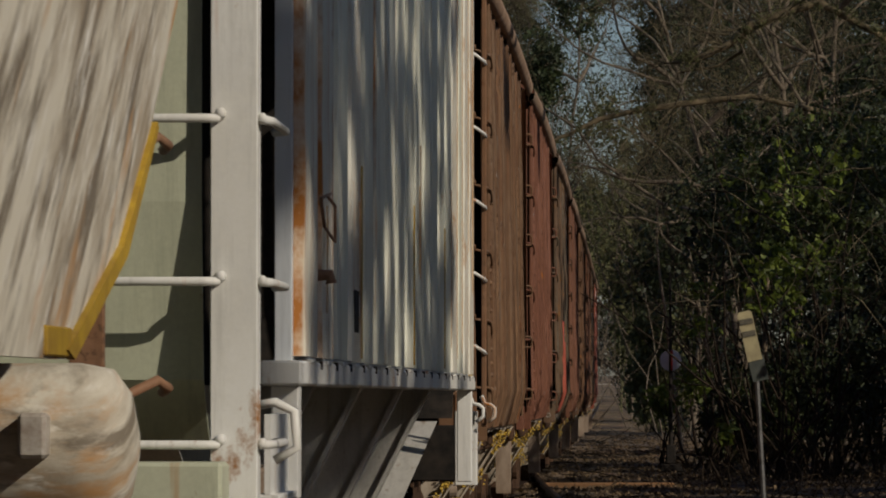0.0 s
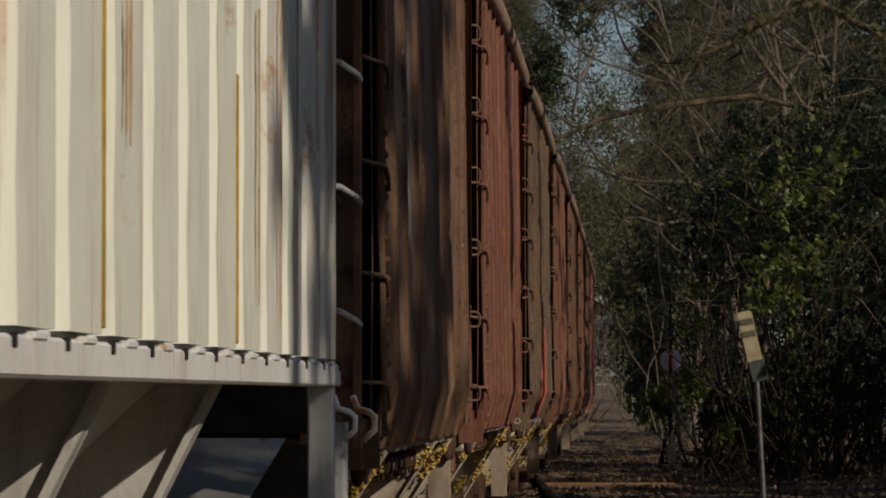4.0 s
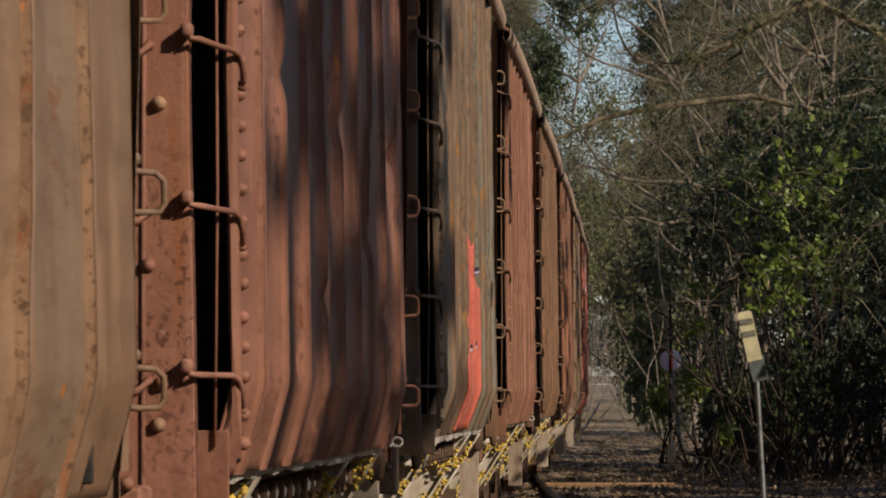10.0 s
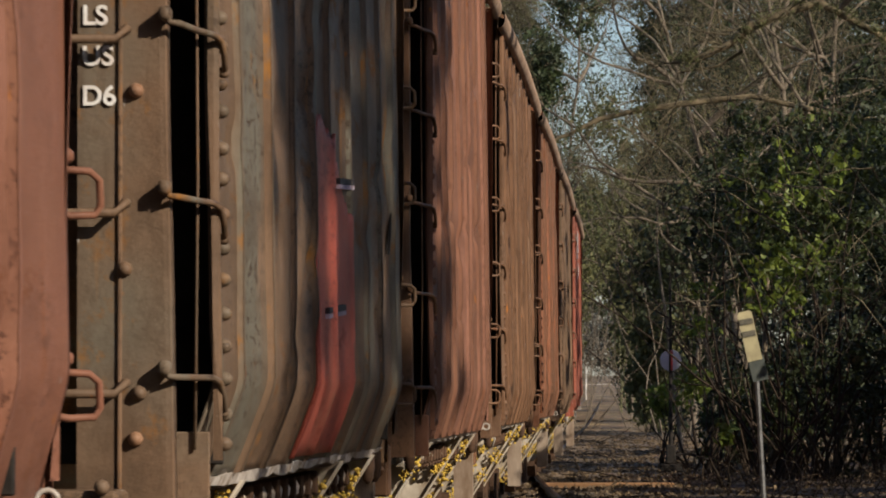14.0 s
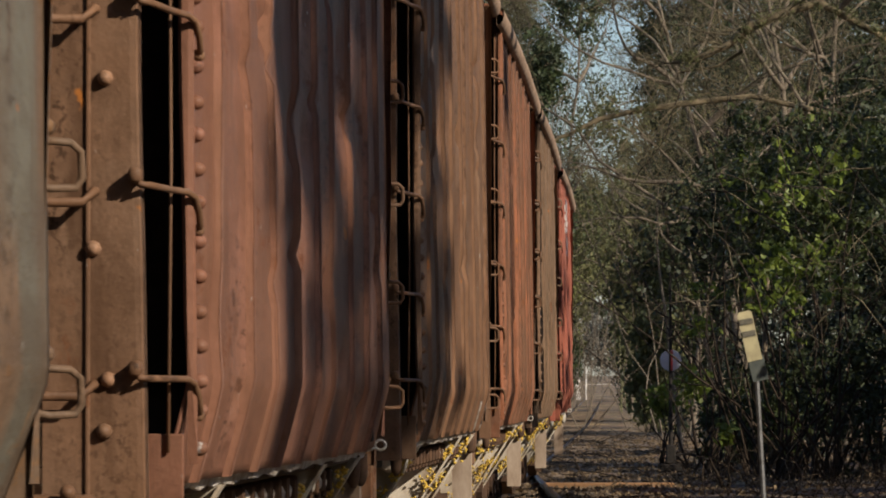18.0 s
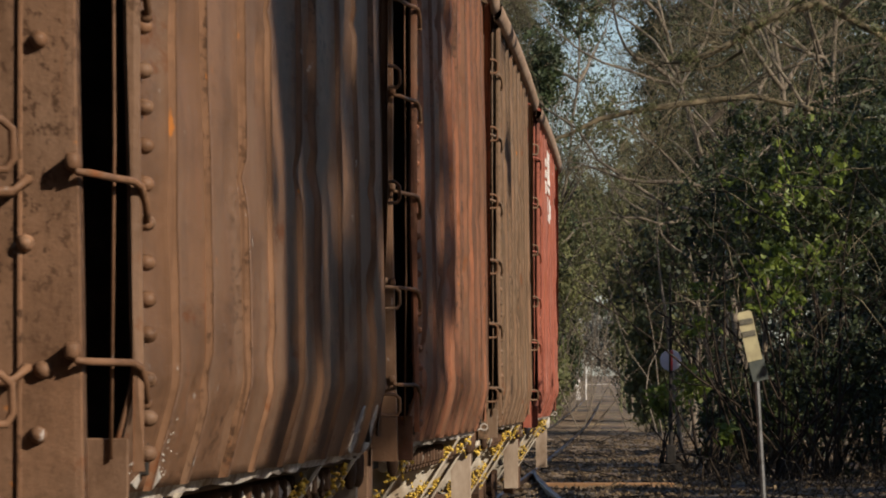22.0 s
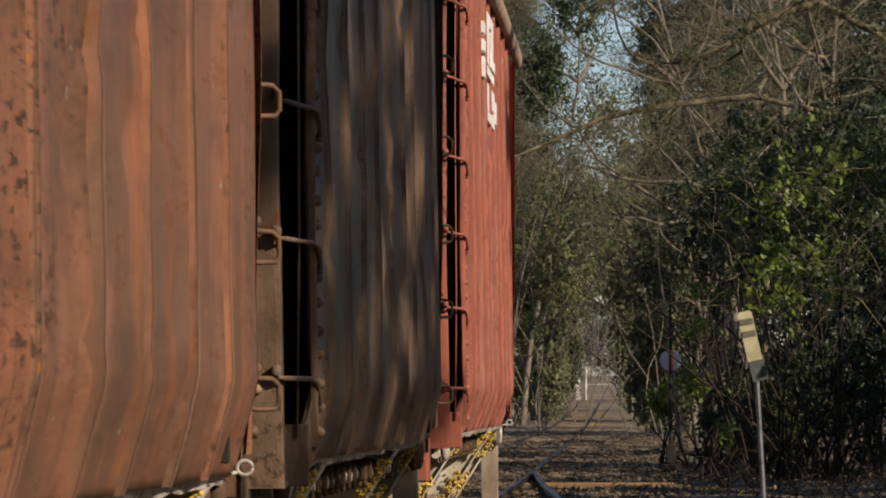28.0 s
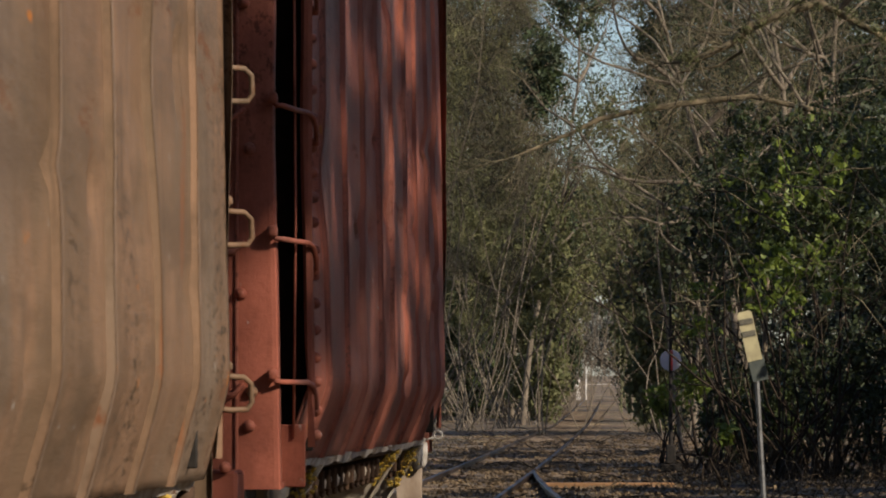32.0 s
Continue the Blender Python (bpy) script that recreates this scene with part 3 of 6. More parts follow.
def chute_rim_mesh(y0, y1):
    """Flanges that stand out along the sloping edges of a chute, and the gate frame beneath it."""
    s = Shape()
    ym = 0.5 * (y0 + y1)
    for ya, yb in ((y0, ym - 0.45), (y1, ym + 0.45)):
        d = 0.09 if ya < ym else -0.09
        s.prism([(ya, 1.04), (ya + d, 1.04), (yb + d, 0.42), (yb, 0.42)], "x", 0.97, 1.05)
    s.box(0.6, 1.0, ym - 0.5, ym + 0.5, 0.34, 0.46, 0.015)
    s.tube([(1.0, ym - 0.3, 0.5), (1.1, ym - 0.3, 0.5)], 0.05, 10)
    return s.mesh("chute_rim")


def web_mesh():
    """A broad slanting plate that braces the hopper, dished, with a bent flange along its outer edge."""
    s = Shape()
    s.grid([[(1.49 - 0.42 * t - 0.36 * u, -0.02 + 0.035 * math.sin(math.pi * u) + 0.01 * math.sin(6 * t + 3 * u), 1.03 - 0.66 * t) for u in np.linspace(0, 1, 6)] for t in np.linspace(0, 1, 9)], (0, 0.014, 0))
    s.grid([[(1.495 - 0.42 * t, -0.05 + 0.008 * math.sin(9 * t), 1.03 - 0.66 * t), (1.495 - 0.42 * t, 0.03, 1.03 - 0.66 * t)] for t in np.linspace(0, 1, 9)], (-0.014, 0, 0))
    return s.mesh("slope_web")


def residue_mesh(spots, seed):
    """Crusts of spilled residue that cling along the outer edges of the webs in runs and drips."""
    rng = random.Random(seed)
    s = Shape()
    for y in spots:
        t = rng.uniform(0.02, 0.15)
        while t < 0.95:
            run = rng.uniform(0.12, 0.35)
            thick = rng.uniform(0.012, 0.026)
            n = int(run * 260)
            for k in range(n):
                q = t + run * k / n
                wide = thick * (0.6 + 0.9 * math.sin(math.pi * k / n))
                s.lump((1.475 - 0.42 * q + rng.gauss(-0.01, wide), y - 0.06 + rng.uniform(-0.02, 0.01), 1.03 - 0.61 * q + rng.gauss(0, wide)), rng.uniform(0.005, 0.0125), rng)
            t += run + rng.uniform(0.05, 0.3)
    return s.mesh("yellow_residue")


def post_mesh():
    """The flat corner post of the end, a little bent outwards towards its foot."""
    s = Shape()
    rows = []
    for i in range(17):
        z = 0.98 + (Z_TOP - 1.01) * i / 16
        out = 1.492 + 0.024 * max(0.0, (2.3 - z) / 1.3) + 0.004 * noise.noise((z * 1.7, 1.0, 2.0))
        rows.append([(1.25, 0.0, z), (1.25, -0.014, z), (out - 0.02, -0.014, z), (out - 0.004, -0.012, z), (out, -0.004, z), (out, 0.06, z)])
    return s.grid(rows, (0, 0.008, 0)).mesh("end_post")


def flange_mesh():
    """The bent strip that closes the end of the side: wider and ragged towards its foot."""
    s = Shape()
    rows = []
    for i in range(25):
        z = 1.12 + (Z_TOP - 1.12) * i / 24
        inner = 1.545 + 0.005 * noise.noise((z * 2.1, 4.0, 0.0)) + 0.022 * max(0.0, (2.3 - z) / 1.1) + (0.02 * (1 - i / 3) if i < 3 else 0.0)
        rows.append([(inner, 0.03, z), (inner + 0.004, -0.006, z), (inner + 0.014, -0.014, z), (1.576, -0.013, z), (1.59, -0.008, z), (1.6 - 0.016 * max(0.0, z - 1.345), 0.004, z)])
    return s.grid(rows, (0, 0.012, 0)).mesh("corner_flange")


def hopper_car(label, paint_mat, half, seed, post_mat=None, end_mat=None, count=9, tuck=0.08, edge_mat=None, rear_grabs=True, pale_pads=False):
    rng = random.Random(seed)
    car = thing("hopper_car", label, "rail car", "freight cars of the passing train")
    post_mat, end_mat = post_mat or paint_mat, end_mat or paint_mat
    side, ribs = side_parts(half, count, seed, tuck)
    for me, crest in ribs:
        rib = part("rib", me, paint_mat, car)
        part("worn_crest", crest, edge_mat or paint_mat, rib, "worn crest of the rib with its highlight painted in")
    part("side_sheet", side, paint_mat, car, "vertically ribbed steel side, dented and streaked")
    part("side_sheet", side, paint_mat, car, at=pose(0, 0, 0, 0, 0, 180))
    part("roof", roof_mesh(half, 0.9), paint_mat, car)
    eave = eave_mesh(half, 0.9)
    for rz in (0, 180):
        part("eave", eave, M_EAVE, car, at=pose(0, 0, 0, 0, 0, rz))
    flange = shared("flange", lambda: flange_mesh())
    post = shared("post", lambda: post_mesh())
    lstile = shared("lstile", lambda: Shape().box(0.70, 0.79, -0.012, 0.03, 1.0, Z_TOP - 0.03, 0.003).mesh("ladder_stile"))
    bolt = shared("bolt", bolt_mesh)
    grab = shared("bay_grab", lambda: bay_grab_mesh(BAY))
    edge = shared("edge_grab", edge_grab_mesh)
    rung = shared("end_rung", end_rung_mesh)
    for end, rz in ((-1, 0), (1, 180)):
        to = pose(0, 0, 0, 0, 0, rz)
        for sx in (1, -1):
            mirror = 0.0 if sx > 0 else -2 * 1.57
            part("corner_flange", flange, paint_mat, car, at=to @ Matrix.Translation((mirror, -half, 0)))
            part("end_post", post, post_mat, car, at=to @ Matrix.Translation((0 if sx > 0 else -2 * 1.37, -half - BAY, 0)))
        part("ladder_stile", lstile, post_mat, car, at=to @ Matrix.Translation((0, -half - BAY, 0)))
        w = 1.25
        slope = Shape().grid([[(-w, y, z), (w, y, z)] for y, z in ((-half - 0.42, Z_TOP), (-half - 0.42, 1.80), (-half - 0.36, 1.62), (-half - 0.2, 1.52), (-half + 0.1, 1.38), (-half + 1.3, 0.98))], (0, 0.02, 0.0))
        part("end_sheet", slope.mesh("end_sheet"), end_mat, car, at=to)
        # Added black sheet; its colour stands in for deep shade inside the ladder bay.
        part("bulkhead", shared("bulkhead", lambda: Shape().box(-1.55, 1.55, 0.55, 0.58, 1.1, Z_TOP, 0.004).mesh("bulkhead")), M_BLACK, car, "added black sheet standing for shade in the ladder bay", at=to @ Matrix.Translation((0, -half, 0)))
        part("end_sill", shared("end_sill", lambda: Shape().box(-1.40, 1.40, -0.35, -0.08, 0.78, 1.05, 0.012).mesh("end_sill")), post_mat, car, at=to @ Matrix.Translation((0, -half - BAY, 0)))
        part("platform", shared("platform", lambda: Shape().box(-1.40, 1.40, -0.07, 0.4, 0.94, 0.98, 0.006).mesh("platform")), M_BLACK, car, at=to @ Matrix.Translation((0, -half - BAY, 0)))
        part("coupler", shared("coupler", coupler_mesh), M_TRUCK, car, at=to @ Matrix.Translation((0, -half - BAY + 0.34, 0.84)))
        part("bay_gusset", shared("gusset", lambda: Shape().prism([(-0.43, 0.98), (0.0, 0.98), (0.0, 1.30), (-0.12, 1.18), (-0.43, 1.12)], "x", 1.40, 1.44).box(1.40, 1.50, -0.43, 0.0, 0.98, 1.0, 0).box(1.42, 1.572, -0.07, -0.055, 0.98, 1.2, 0.004).mesh("bay_gusset")), paint_mat, car, at=to @ Matrix.Translation((0, -half, 0)))
        for k in range(6):
            z = 1.36 + 0.47 * k
            jig = rng.uniform(-0.02, 0.02)
            part("end_rung", rung, post_mat, car, at=to @ Matrix.Translation((0, -half - BAY, z - 0.045 + jig)))
            part("grab_iron", grab, post_mat, car, at=to @ Matrix.Translation((0, -half, z + jig)))
        for x, y in ((1.532, -0.08),):
            part("ladder_rod", shared("rod", lambda: Shape().tube([(x, y, 1.15), (x + 0.006, y, 1.9), (x - 0.002, y, 3.0), (x, y, Z_TOP)], 0.005, 6).mesh("ladder_rod", True)), post_mat, car, at=to @ Matrix.Translation((0, -half, 0)))
        for z, dx in ((1.20, 0.0), (1.33, 0.01), (1.66, -0.03), (2.13, 0.0), (2.62, -0.02), (3.1, 0.0)):
            part("bolt", bolt, M_RUST_POST if rng.random() < 0.4 else post_mat, car, at=to @ Matrix.Translation((1.41 + dx, -half - BAY - 0.014, z + rng.uniform(-0.03, 0.03))))
        part("post_rib", shared("post_rib", lambda: Shape().box(1.36, 1.372, -0.024, -0.012, 1.0, Z_TOP - 0.05, 0.003).mesh("post_rib")), post_mat, car, at=to @ Matrix.Translation((0, -half - BAY, 0)))
        for z in (1.08, 1.22):
            part("bolt", bolt, post_mat, car, at=to @ Matrix.Translation((1.36, -half - BAY - 0.36, z - 0.16)))
        add_truck(car, end * (half - 0.25))
    for k in range(6 if rear_grabs else 0):
        part("grab_iron", edge, post_mat, car, at=Matrix.Translation((0, half, 1.335 + 0.47 * k + rng.uniform(-0.03, 0.03))))
    for k in range(31):
        part("bolt", bolt, paint_mat, car, at=pose(1.582 - 0.016 * max(0.0, 0.094 * k - 0.19), -half + 0.2 + rng.uniform(-0.012, 0.012), 1.16 + 0.094 * k + rng.uniform(-0.01, 0.01), 0, 0, 90))
    # under the body
    sill = Shape().box(1.36, 1.445, -half - 0.1, half + 0.1, 1.01, 1.06, 0.008).mesh("side_sill")
    lip = Shape()
    n = 40
    lip.grid([[(1.44, -half + 2 * half * i / n, 1.055), (1.485 + rng.uniform(-0.004, 0.01), -half + 2 * half * i / n, 1.062 + rng.uniform(-0.008, 0.004)), (1.475, -half + 2 * half * i / n, 1.03 + rng.uniform(-0.012, 0.008))] for i in range(n + 1)], (-0.012, 0, 0))
    lip = lip.mesh("sill_lip")
    for rz in (0, 180):
        part("side_sill", sill, M_TRUCK, car, at=pose(0, 0, 0, 0, 0, rz))
        part("sill_lip", lip, M_DUST, car, "pale dusty lower lip", at=pose(0, 0, 0, 0, 0, rz))
    part("center_sill", Shape().box(-0.3, 0.3, -half - BAY - 0.3, half + BAY + 0.3, 0.68, 0.98, 0.01).mesh("center_sill"), M_BLACK, car)
    for k, (a, b) in enumerate(((-half + 1.4, -0.25), (0.25, half - 1.4))):
        part("hopper_chute", chute_mesh(a, b), M_CHUTE, car)
        part("chute_rim", chute_rim_mesh(a, b), M_CHUTE, car)
    pipe, fat = [], []
    y = -half + 1.5
    while y < half - 0.5:
        for dy, r in ((0.0, 0.03), (0.03, 0.042), (0.30, 0.044), (0.33, 0.03)):
            pipe.append((1.33 + rng.uniform(-0.006, 0.006), y + dy, 0.93 + rng.uniform(-0.008, 0.008)))
            fat.append(r)
        y += 0.38
    part("brake_pipe", Shape().tube(pipe, fat, 10).mesh("brake_pipe"), M_WEB, car, "lumpy lagged pipe under the sill, dusty and rusted")
    for k in range(len(pipe) // 4):
        y = pipe[4 * k + 3][1]
        part("pipe_clip", shared("pipe_clip", lambda: Shape().box(1.30, 1.39, -0.012, 0.012, 0.89, 0.99, 0.01).box(1.34, 1.365, -0.018, 0.018, 0.86, 0.92, 0.01).mesh("pipe_clip")), M_TRUCK, car, at=Matrix.Translation((0, y + 0.025, 0)))
    spots = (-half + 1.9, half - 2.6, half - 0.6)
    for y in spots:
        part("slope_web", shared("web", web_mesh), M_WEB, car, "pale dusty slanting brace", at=Matrix.Translation((0, y, 0)))
    tagged(part("yellow_residue", residue_mesh(spots, seed * 5), M_YELLOW, car, "runs of yellow crusted residue"), kind="stuff")
    for y in (half + 0.02,):
        part("bolster_plate", shared("bolster_plate", lambda: Shape().prism([(1.45, 1.03), (1.45, 0.60), (1.44, 0.42), (1.32, 0.42), (1.315, 0.72), (1.30, 1.03)], "y", -0.02, 0.02).box(1.437, 1.452, 0.02, 0.09, 0.42, 1.03, 0.004).mesh("bolster_plate")), M_CHUTE, car, at=Matrix.Translation((0, y, 0)))
    for y in (-half + 0.12, half - 0.55, half - 0.05):
        part("jacking_pad", shared("pad", pad_mesh), M_PALE if pale_pads else M_TRUCK, car, at=Matrix.Translation((1.46, y, 1.04)))
    if seed % 2:
        part("hook", shared("hook", hook_mesh), M_PALE, car, "bent pale wire hook", at=Matrix.Translation((1.49, -half + 0.05, 1.05)))
    else:
        part("eye_hook", shared("eye", eye_mesh), M_PALE, car, "pale steel eye", at=Matrix.Translation((1.52, half - 0.06, 1.08)))
    return car


# ---------------------------------------------------------------- cream ribbed hopper car


def cream_car(half):
    car = thing("covered_hopper_car", "cream-white covered hopper with raised vertical ribs and rust streaks", "rail car", "freight cars of the passing train")
    zb, zt = 1.43, 4.3
    back = Shape().box(1.50, 1.56, -half, half, zb - 0.04, zt, 0.003).mesh("side_sheet")
    part("side_sheet", back, M_INSET, car)
    part("side_sheet", back, M_INSET, car, at=pose(0, 0, 0, 0, 0, 180))
    n = 18
    pitch = 2 * half / n
    out = [(0.0, 0.05), (0.012, 0.085), (pitch * 0.74, 0.085), (pitch * 0.74 + 0.012, 0.05)]
    rib = Shape()
    m = 10
    rib.grid([[(1.515 + o + (0.0025 * math.sin(3.1 * j + 1.7 * i) if 0 < i < 3 else 0), y, zb + 0.006 + (zt - zb - 0.006) * j / m) for i, (y, o) in enumerate(out)] for j in range(m + 1)], (-0.008, 0, 0))
    rib = rib.mesh("rib")
    for k in range(n):
        part("rib", rib, M_RUSTY_CREAM if k in (0, 1, 3, n - 4, n - 2, n - 1) else M_CREAM, car, at=Matrix.Translation((0, -half + pitch * k + 0.05, 0)))
    for k in (3, 8, 12):
        part("yellow_edge", shared("yedge", lambda: Shape().box(1.58, 1.606, 0, 0.03, zb + 0.02, zb + 0.8, 0.002).mesh("yellow_edge")), M_YELLOW_TRIM, car, "flaking yellow edge stripe", at=Matrix.Translation((0, -half + pitch * k + 0.05 + pitch * 0.74 - 0.02, 0)))
    part("roof", Shape().prism([(-1.6, zt), (1.6, zt), (1.5, zt + 0.1), (0, zt + 0.25), (-1.5, zt + 0.1)], "y", -half - 1.55, half + 1.55).mesh("roof"), M_CREAM, car)
    for rz in (0, 180):
        part("side_sill", Shape().box(1.46, 1.60, -half - 0.1, half + 0.1, 1.335, 1.42, 0.008).mesh("side_sill"), M_WHITE_STEEL, car, at=pose(0, 0, 0, 0, 0, rz))
    tab = shared("tab", lambda: Shape().box(1.505, 1.606, -0.1, 0.1, 1.412, 1.428, 0.003).mesh("rib_foot"))
    # Black blocks stand in for the shade in the notches under the ribs.
    notch = shared("notch", lambda: Shape().box(1.59, 1.604, -0.03, 0.03, 1.393, 1.424, 0.002).mesh("drain_notch"))
    for k in range(n):
        part("rib_foot", tab, M_WHITE_STEEL, car, at=Matrix.Translation((0, -half + pitch * (k + 0.5), 0)))
        part("drain_notch", notch, M_BLACK, car, "black block standing for the shaded notch under a rib", at=Matrix.Translation((0, -half + pitch * (k + 0.98) + 0.05, 0)))
    part("center_sill", Shape().box(-0.32, 0.32, -half - 1.95, half + 1.95, 0.7, 1.05, 0.01).mesh("center_sill"), M_BLACK, car)
    # hopper bays below the sill
    bay = (2 * half - 3.4) / 3
    for k in range(3):
        a = -half + 1.7 + k * bay
        b = a + bay
        s = Shape()
        s.grid([[(1.30, a + 0.1, 1.34), (1.30, b - 0.1, 1.34)], [(0.3, 0.5 * (a + b) - 0.4, 0.40), (0.3, 0.5 * (a + b) + 0.4, 0.40)]], (-0.02, 0, 0))
        for ya, yb in ((a + 0.1, 0.5 * (a + b) - 0.4), (b - 0.1, 0.5 * (a + b) + 0.4)):
            s.grid([[(-1.30, ya, 1.34), (1.30, ya, 1.34)], [(-0.3, yb, 0.40), (0.3, yb, 0.40)]], (0, 0.02, 0))
        part("hopper_chute", s.mesh("hopper_chute"), M_DIRTY_WHITE, car, "dirty white hopper slope")
        part("gate", Shape().box(0.2, 0.62, 0.5 * (a + b) - 0.55, 0.5 * (a + b) + 0.55, 0.28, 0.42, 0.012).mesh("gate"), M_TRUCK, car)
    for y in (-5.2, -2.4, 0.9, 3.7):
        web = Shape().prism([(1.49, 1.335), (0.86, 1.335), (0.34, 0.40), (1.02, 0.40)], "y", y - 0.02, y + 0.02)
        web.prism([(1.49, 1.335), (1.465, 1.335), (0.995, 0.40), (1.02, 0.40)], "y", y - 0.07, y + 0.07)
        part("slope_web", web.mesh("slope_web"), M_DIRTY_WHITE, car)
    for end, rz in ((-1, 0), (1, 180)):
        to = pose(0, 0, 0, 0, 0, rz)
        sheet = Shape().grid([[(-1.40, y, z), (1.40, y, z)] for y, z in ((-half - 1.55, zt), (-half - 1.53, 1.9), (-half - 1.45, 1.35), (-half - 1.25, 1.15))], (0, 0.02, 0))
        # The rear end sheet is coloured black in place of shade.
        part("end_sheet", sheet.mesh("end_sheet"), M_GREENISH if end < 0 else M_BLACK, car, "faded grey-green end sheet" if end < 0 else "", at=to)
        under = Shape().grid([[(-1.3, -half - 1.23, 1.13), (1.3, -half - 1.23, 1.13)], [(-1.2, -half + 1.5, 0.62), (1.2, -half + 1.5, 0.62)]], (0, 0.02, 0.0))
        part("slope_sheet", under.mesh("slope_sheet"), M_DIRTY_WHITE, car, at=to)
        b = half + 1.6
        if end < 0:
            for x in (1.435, -1.58):
                part("end_post", Shape().box(x, x + 0.145, -b, -b + 0.015, 0.75, zt, 0.003).box(x + 0.125, x + 0.145, -b + 0.015, -b + 0.12, 0.75, zt, 0.003).mesh("end_post"), M_WHITE_STEEL, car, "white corner post with rust spots", at=to)
            for k in range(6):
                z = 1.15 + 0.5 * k
                s = Shape().tube([(1.47, -b, z + 0.02), (1.46, -b - 0.05, z), (1.42, -b - 0.06, z), (0.85, -b - 0.06, z), (0.82, -b - 0.02, z)], 0.014, 8)
                s.box(1.455, 1.485, -b - 0.06, -b, z + 0.0, z + 0.032, 0.008)
                part("end_rung", s.mesh("end_rung", True), M_WHITE_STEEL, car, at=to)
                s = Shape().tube([(1.57, -b + 0.03, z), (1.60, -b + 0.05, z), (1.615, -b + 0.13, z), (1.61, -b + 0.7, z), (1.57, -b + 0.75, z)], 0.014, 8)
                s.box(1.58, 1.606, -b + 0.01, -b + 0.06, z - 0.012, z + 0.02, 0.008)
                part("grab_iron", s.mesh("grab_iron", True), M_WHITE_STEEL, car, at=to)
        else:
            for k in range(6):
                part("end_rung", Shape().tube([(1.3, -b, 1.3 + 0.47 * k), (0.7, -b, 1.3 + 0.47 * k)], 0.014, 8).mesh("end_rung", True), M_WHITE_STEEL, car, at=to)
        # The rear sill is black too, for the same shade.
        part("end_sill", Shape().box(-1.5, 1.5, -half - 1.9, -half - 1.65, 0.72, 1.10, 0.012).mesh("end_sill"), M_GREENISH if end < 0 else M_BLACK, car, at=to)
        part("corner_stake", Shape().box(1.49, 1.585, -half - 0.02, -half + 0.10, 0.95, 1.335, 0.006).mesh("corner_stake"), M_WHITE_STEEL, car, at=to)
        part("corner_bracket", Shape().prism([(-half - 0.75, 0.98), (-half - 0.02, 0.98), (-half - 0.02, 1.24), (-half - 0.75, 1.24)], "x", 1.53, 1.55).box(1.50, 1.58, -half - 0.75, -half, 0.955, 0.98, 0.004).mesh("corner_bracket"), M_WHITE_STEEL, car, at=to)
        s = Shape()
        for dy in (-0.1, -0.45) if end > 0 else (-1.4,):
            s.tube([(1.56, -half + dy, 1.27), (1.62, -half + dy, 1.28), (1.68, -half + dy - 0.02, 1.25), (1.69, -half + dy - 0.03, 1.14), (1.62, -half + dy - 0.03, 1.10)], 0.015, 8)
        part("step_grab", s.mesh("step_grab", True), M_WHITE_STEEL, car, at=to)
        part("body_bolster", Shape().box(0.3, 1.45, -half + 0.35, -half + 1.15, 0.78, 1.05, 0.012).mesh("body_bolster"), M_CHUTE, car, at=to)
        part("coupler", shared("coupler", coupler_mesh), M_TRUCK, car, at=to @ Matrix.Translation((0, -half - 0.95, 0.84)))
        add_truck(car, end * (half - 0.2))
    part("corner_stake", Shape().box(1.49, 1.585, half - 0.10, half + 0.02, 0.75, 1.335, 0.006).mesh("corner_stake"), M_WHITE_STEEL, car)
    part("corner_bracket", Shape().box(1.46, 1.60, half + 0.30, half + 0.32, 0.72, 1.2, 0.004).box(1.58, 1.60, half + 0.32, half + 0.5, 0.72, 1.2, 0.004).mesh("corner_bracket"), M_WHITE_STEEL, car, "white bracket with rust stains")
    for dx in (0.0, 0.075):
        part("step_grab", Shape().tube([(1.56 + dx, half + 0.25, 1.30), (1.58 + dx, half + 0.24, 1.25), (1.62 + dx, half + 0.24, 1.24), (1.645 + dx, half + 0.24, 1.22), (1.645 + dx, half + 0.24, 1.17), (1.60 + dx, half + 0.24, 1.13)], 0.013, 8).mesh("step_grab", True), M_WHITE_STEEL, car)
    for k in range(6):
        z = 1.62 + 0.47 * k
        s = Shape().tube([(1.52, half + 0.02, z), (1.60, half + 0.04, z), (1.655, half + 0.2, z - 0.035), (1.66, half + 0.3, z - 0.05)], 0.0115, 8)
        part("grab_iron", s.mesh("grab_iron", True), M_WHITE_STEEL, car)
    part("ladder_rail", Shape().box(1.63, 1.665, half + 0.28, half + 0.33, 1.1, zt - 0.1, 0.006).mesh("ladder_rail"), M_RUST_POST, car, "thin rusty ladder rail")
    part("edge_trim", Shape().box(1.50, 1.585, half, half + 0.02, zb - 0.04, zt, 0.003).mesh("edge_trim"), M_YELLOW_TRIM, car, "yellow end trim")
    rng = random.Random(31)
    for k, tall in ((1, 1.0), (3, 0.7), (9, 1.3), (n - 5, 1.6), (n - 4, 2.6), (n - 3, 2.7), (n - 2, 2.75), (n - 1, 2.8)):
        for j in range(2):
            y0 = -half + pitch * k + 0.16 + rng.uniform(0, pitch * 0.45)
            z1 = zb + tall * rng.uniform(0.5, 1.0)
            z0 = zb + rng.uniform(0.02, 0.4) * tall
            rows = []
            for i in range(13):
                z = z0 + (z1 - z0) * i / 12
                wd = rng.uniform(0.004, 0.022) * min(1, i / 3 + 0.2)
                rows.append([(1.613, y0 - wd, z), (1.613, y0 + wd, z)])
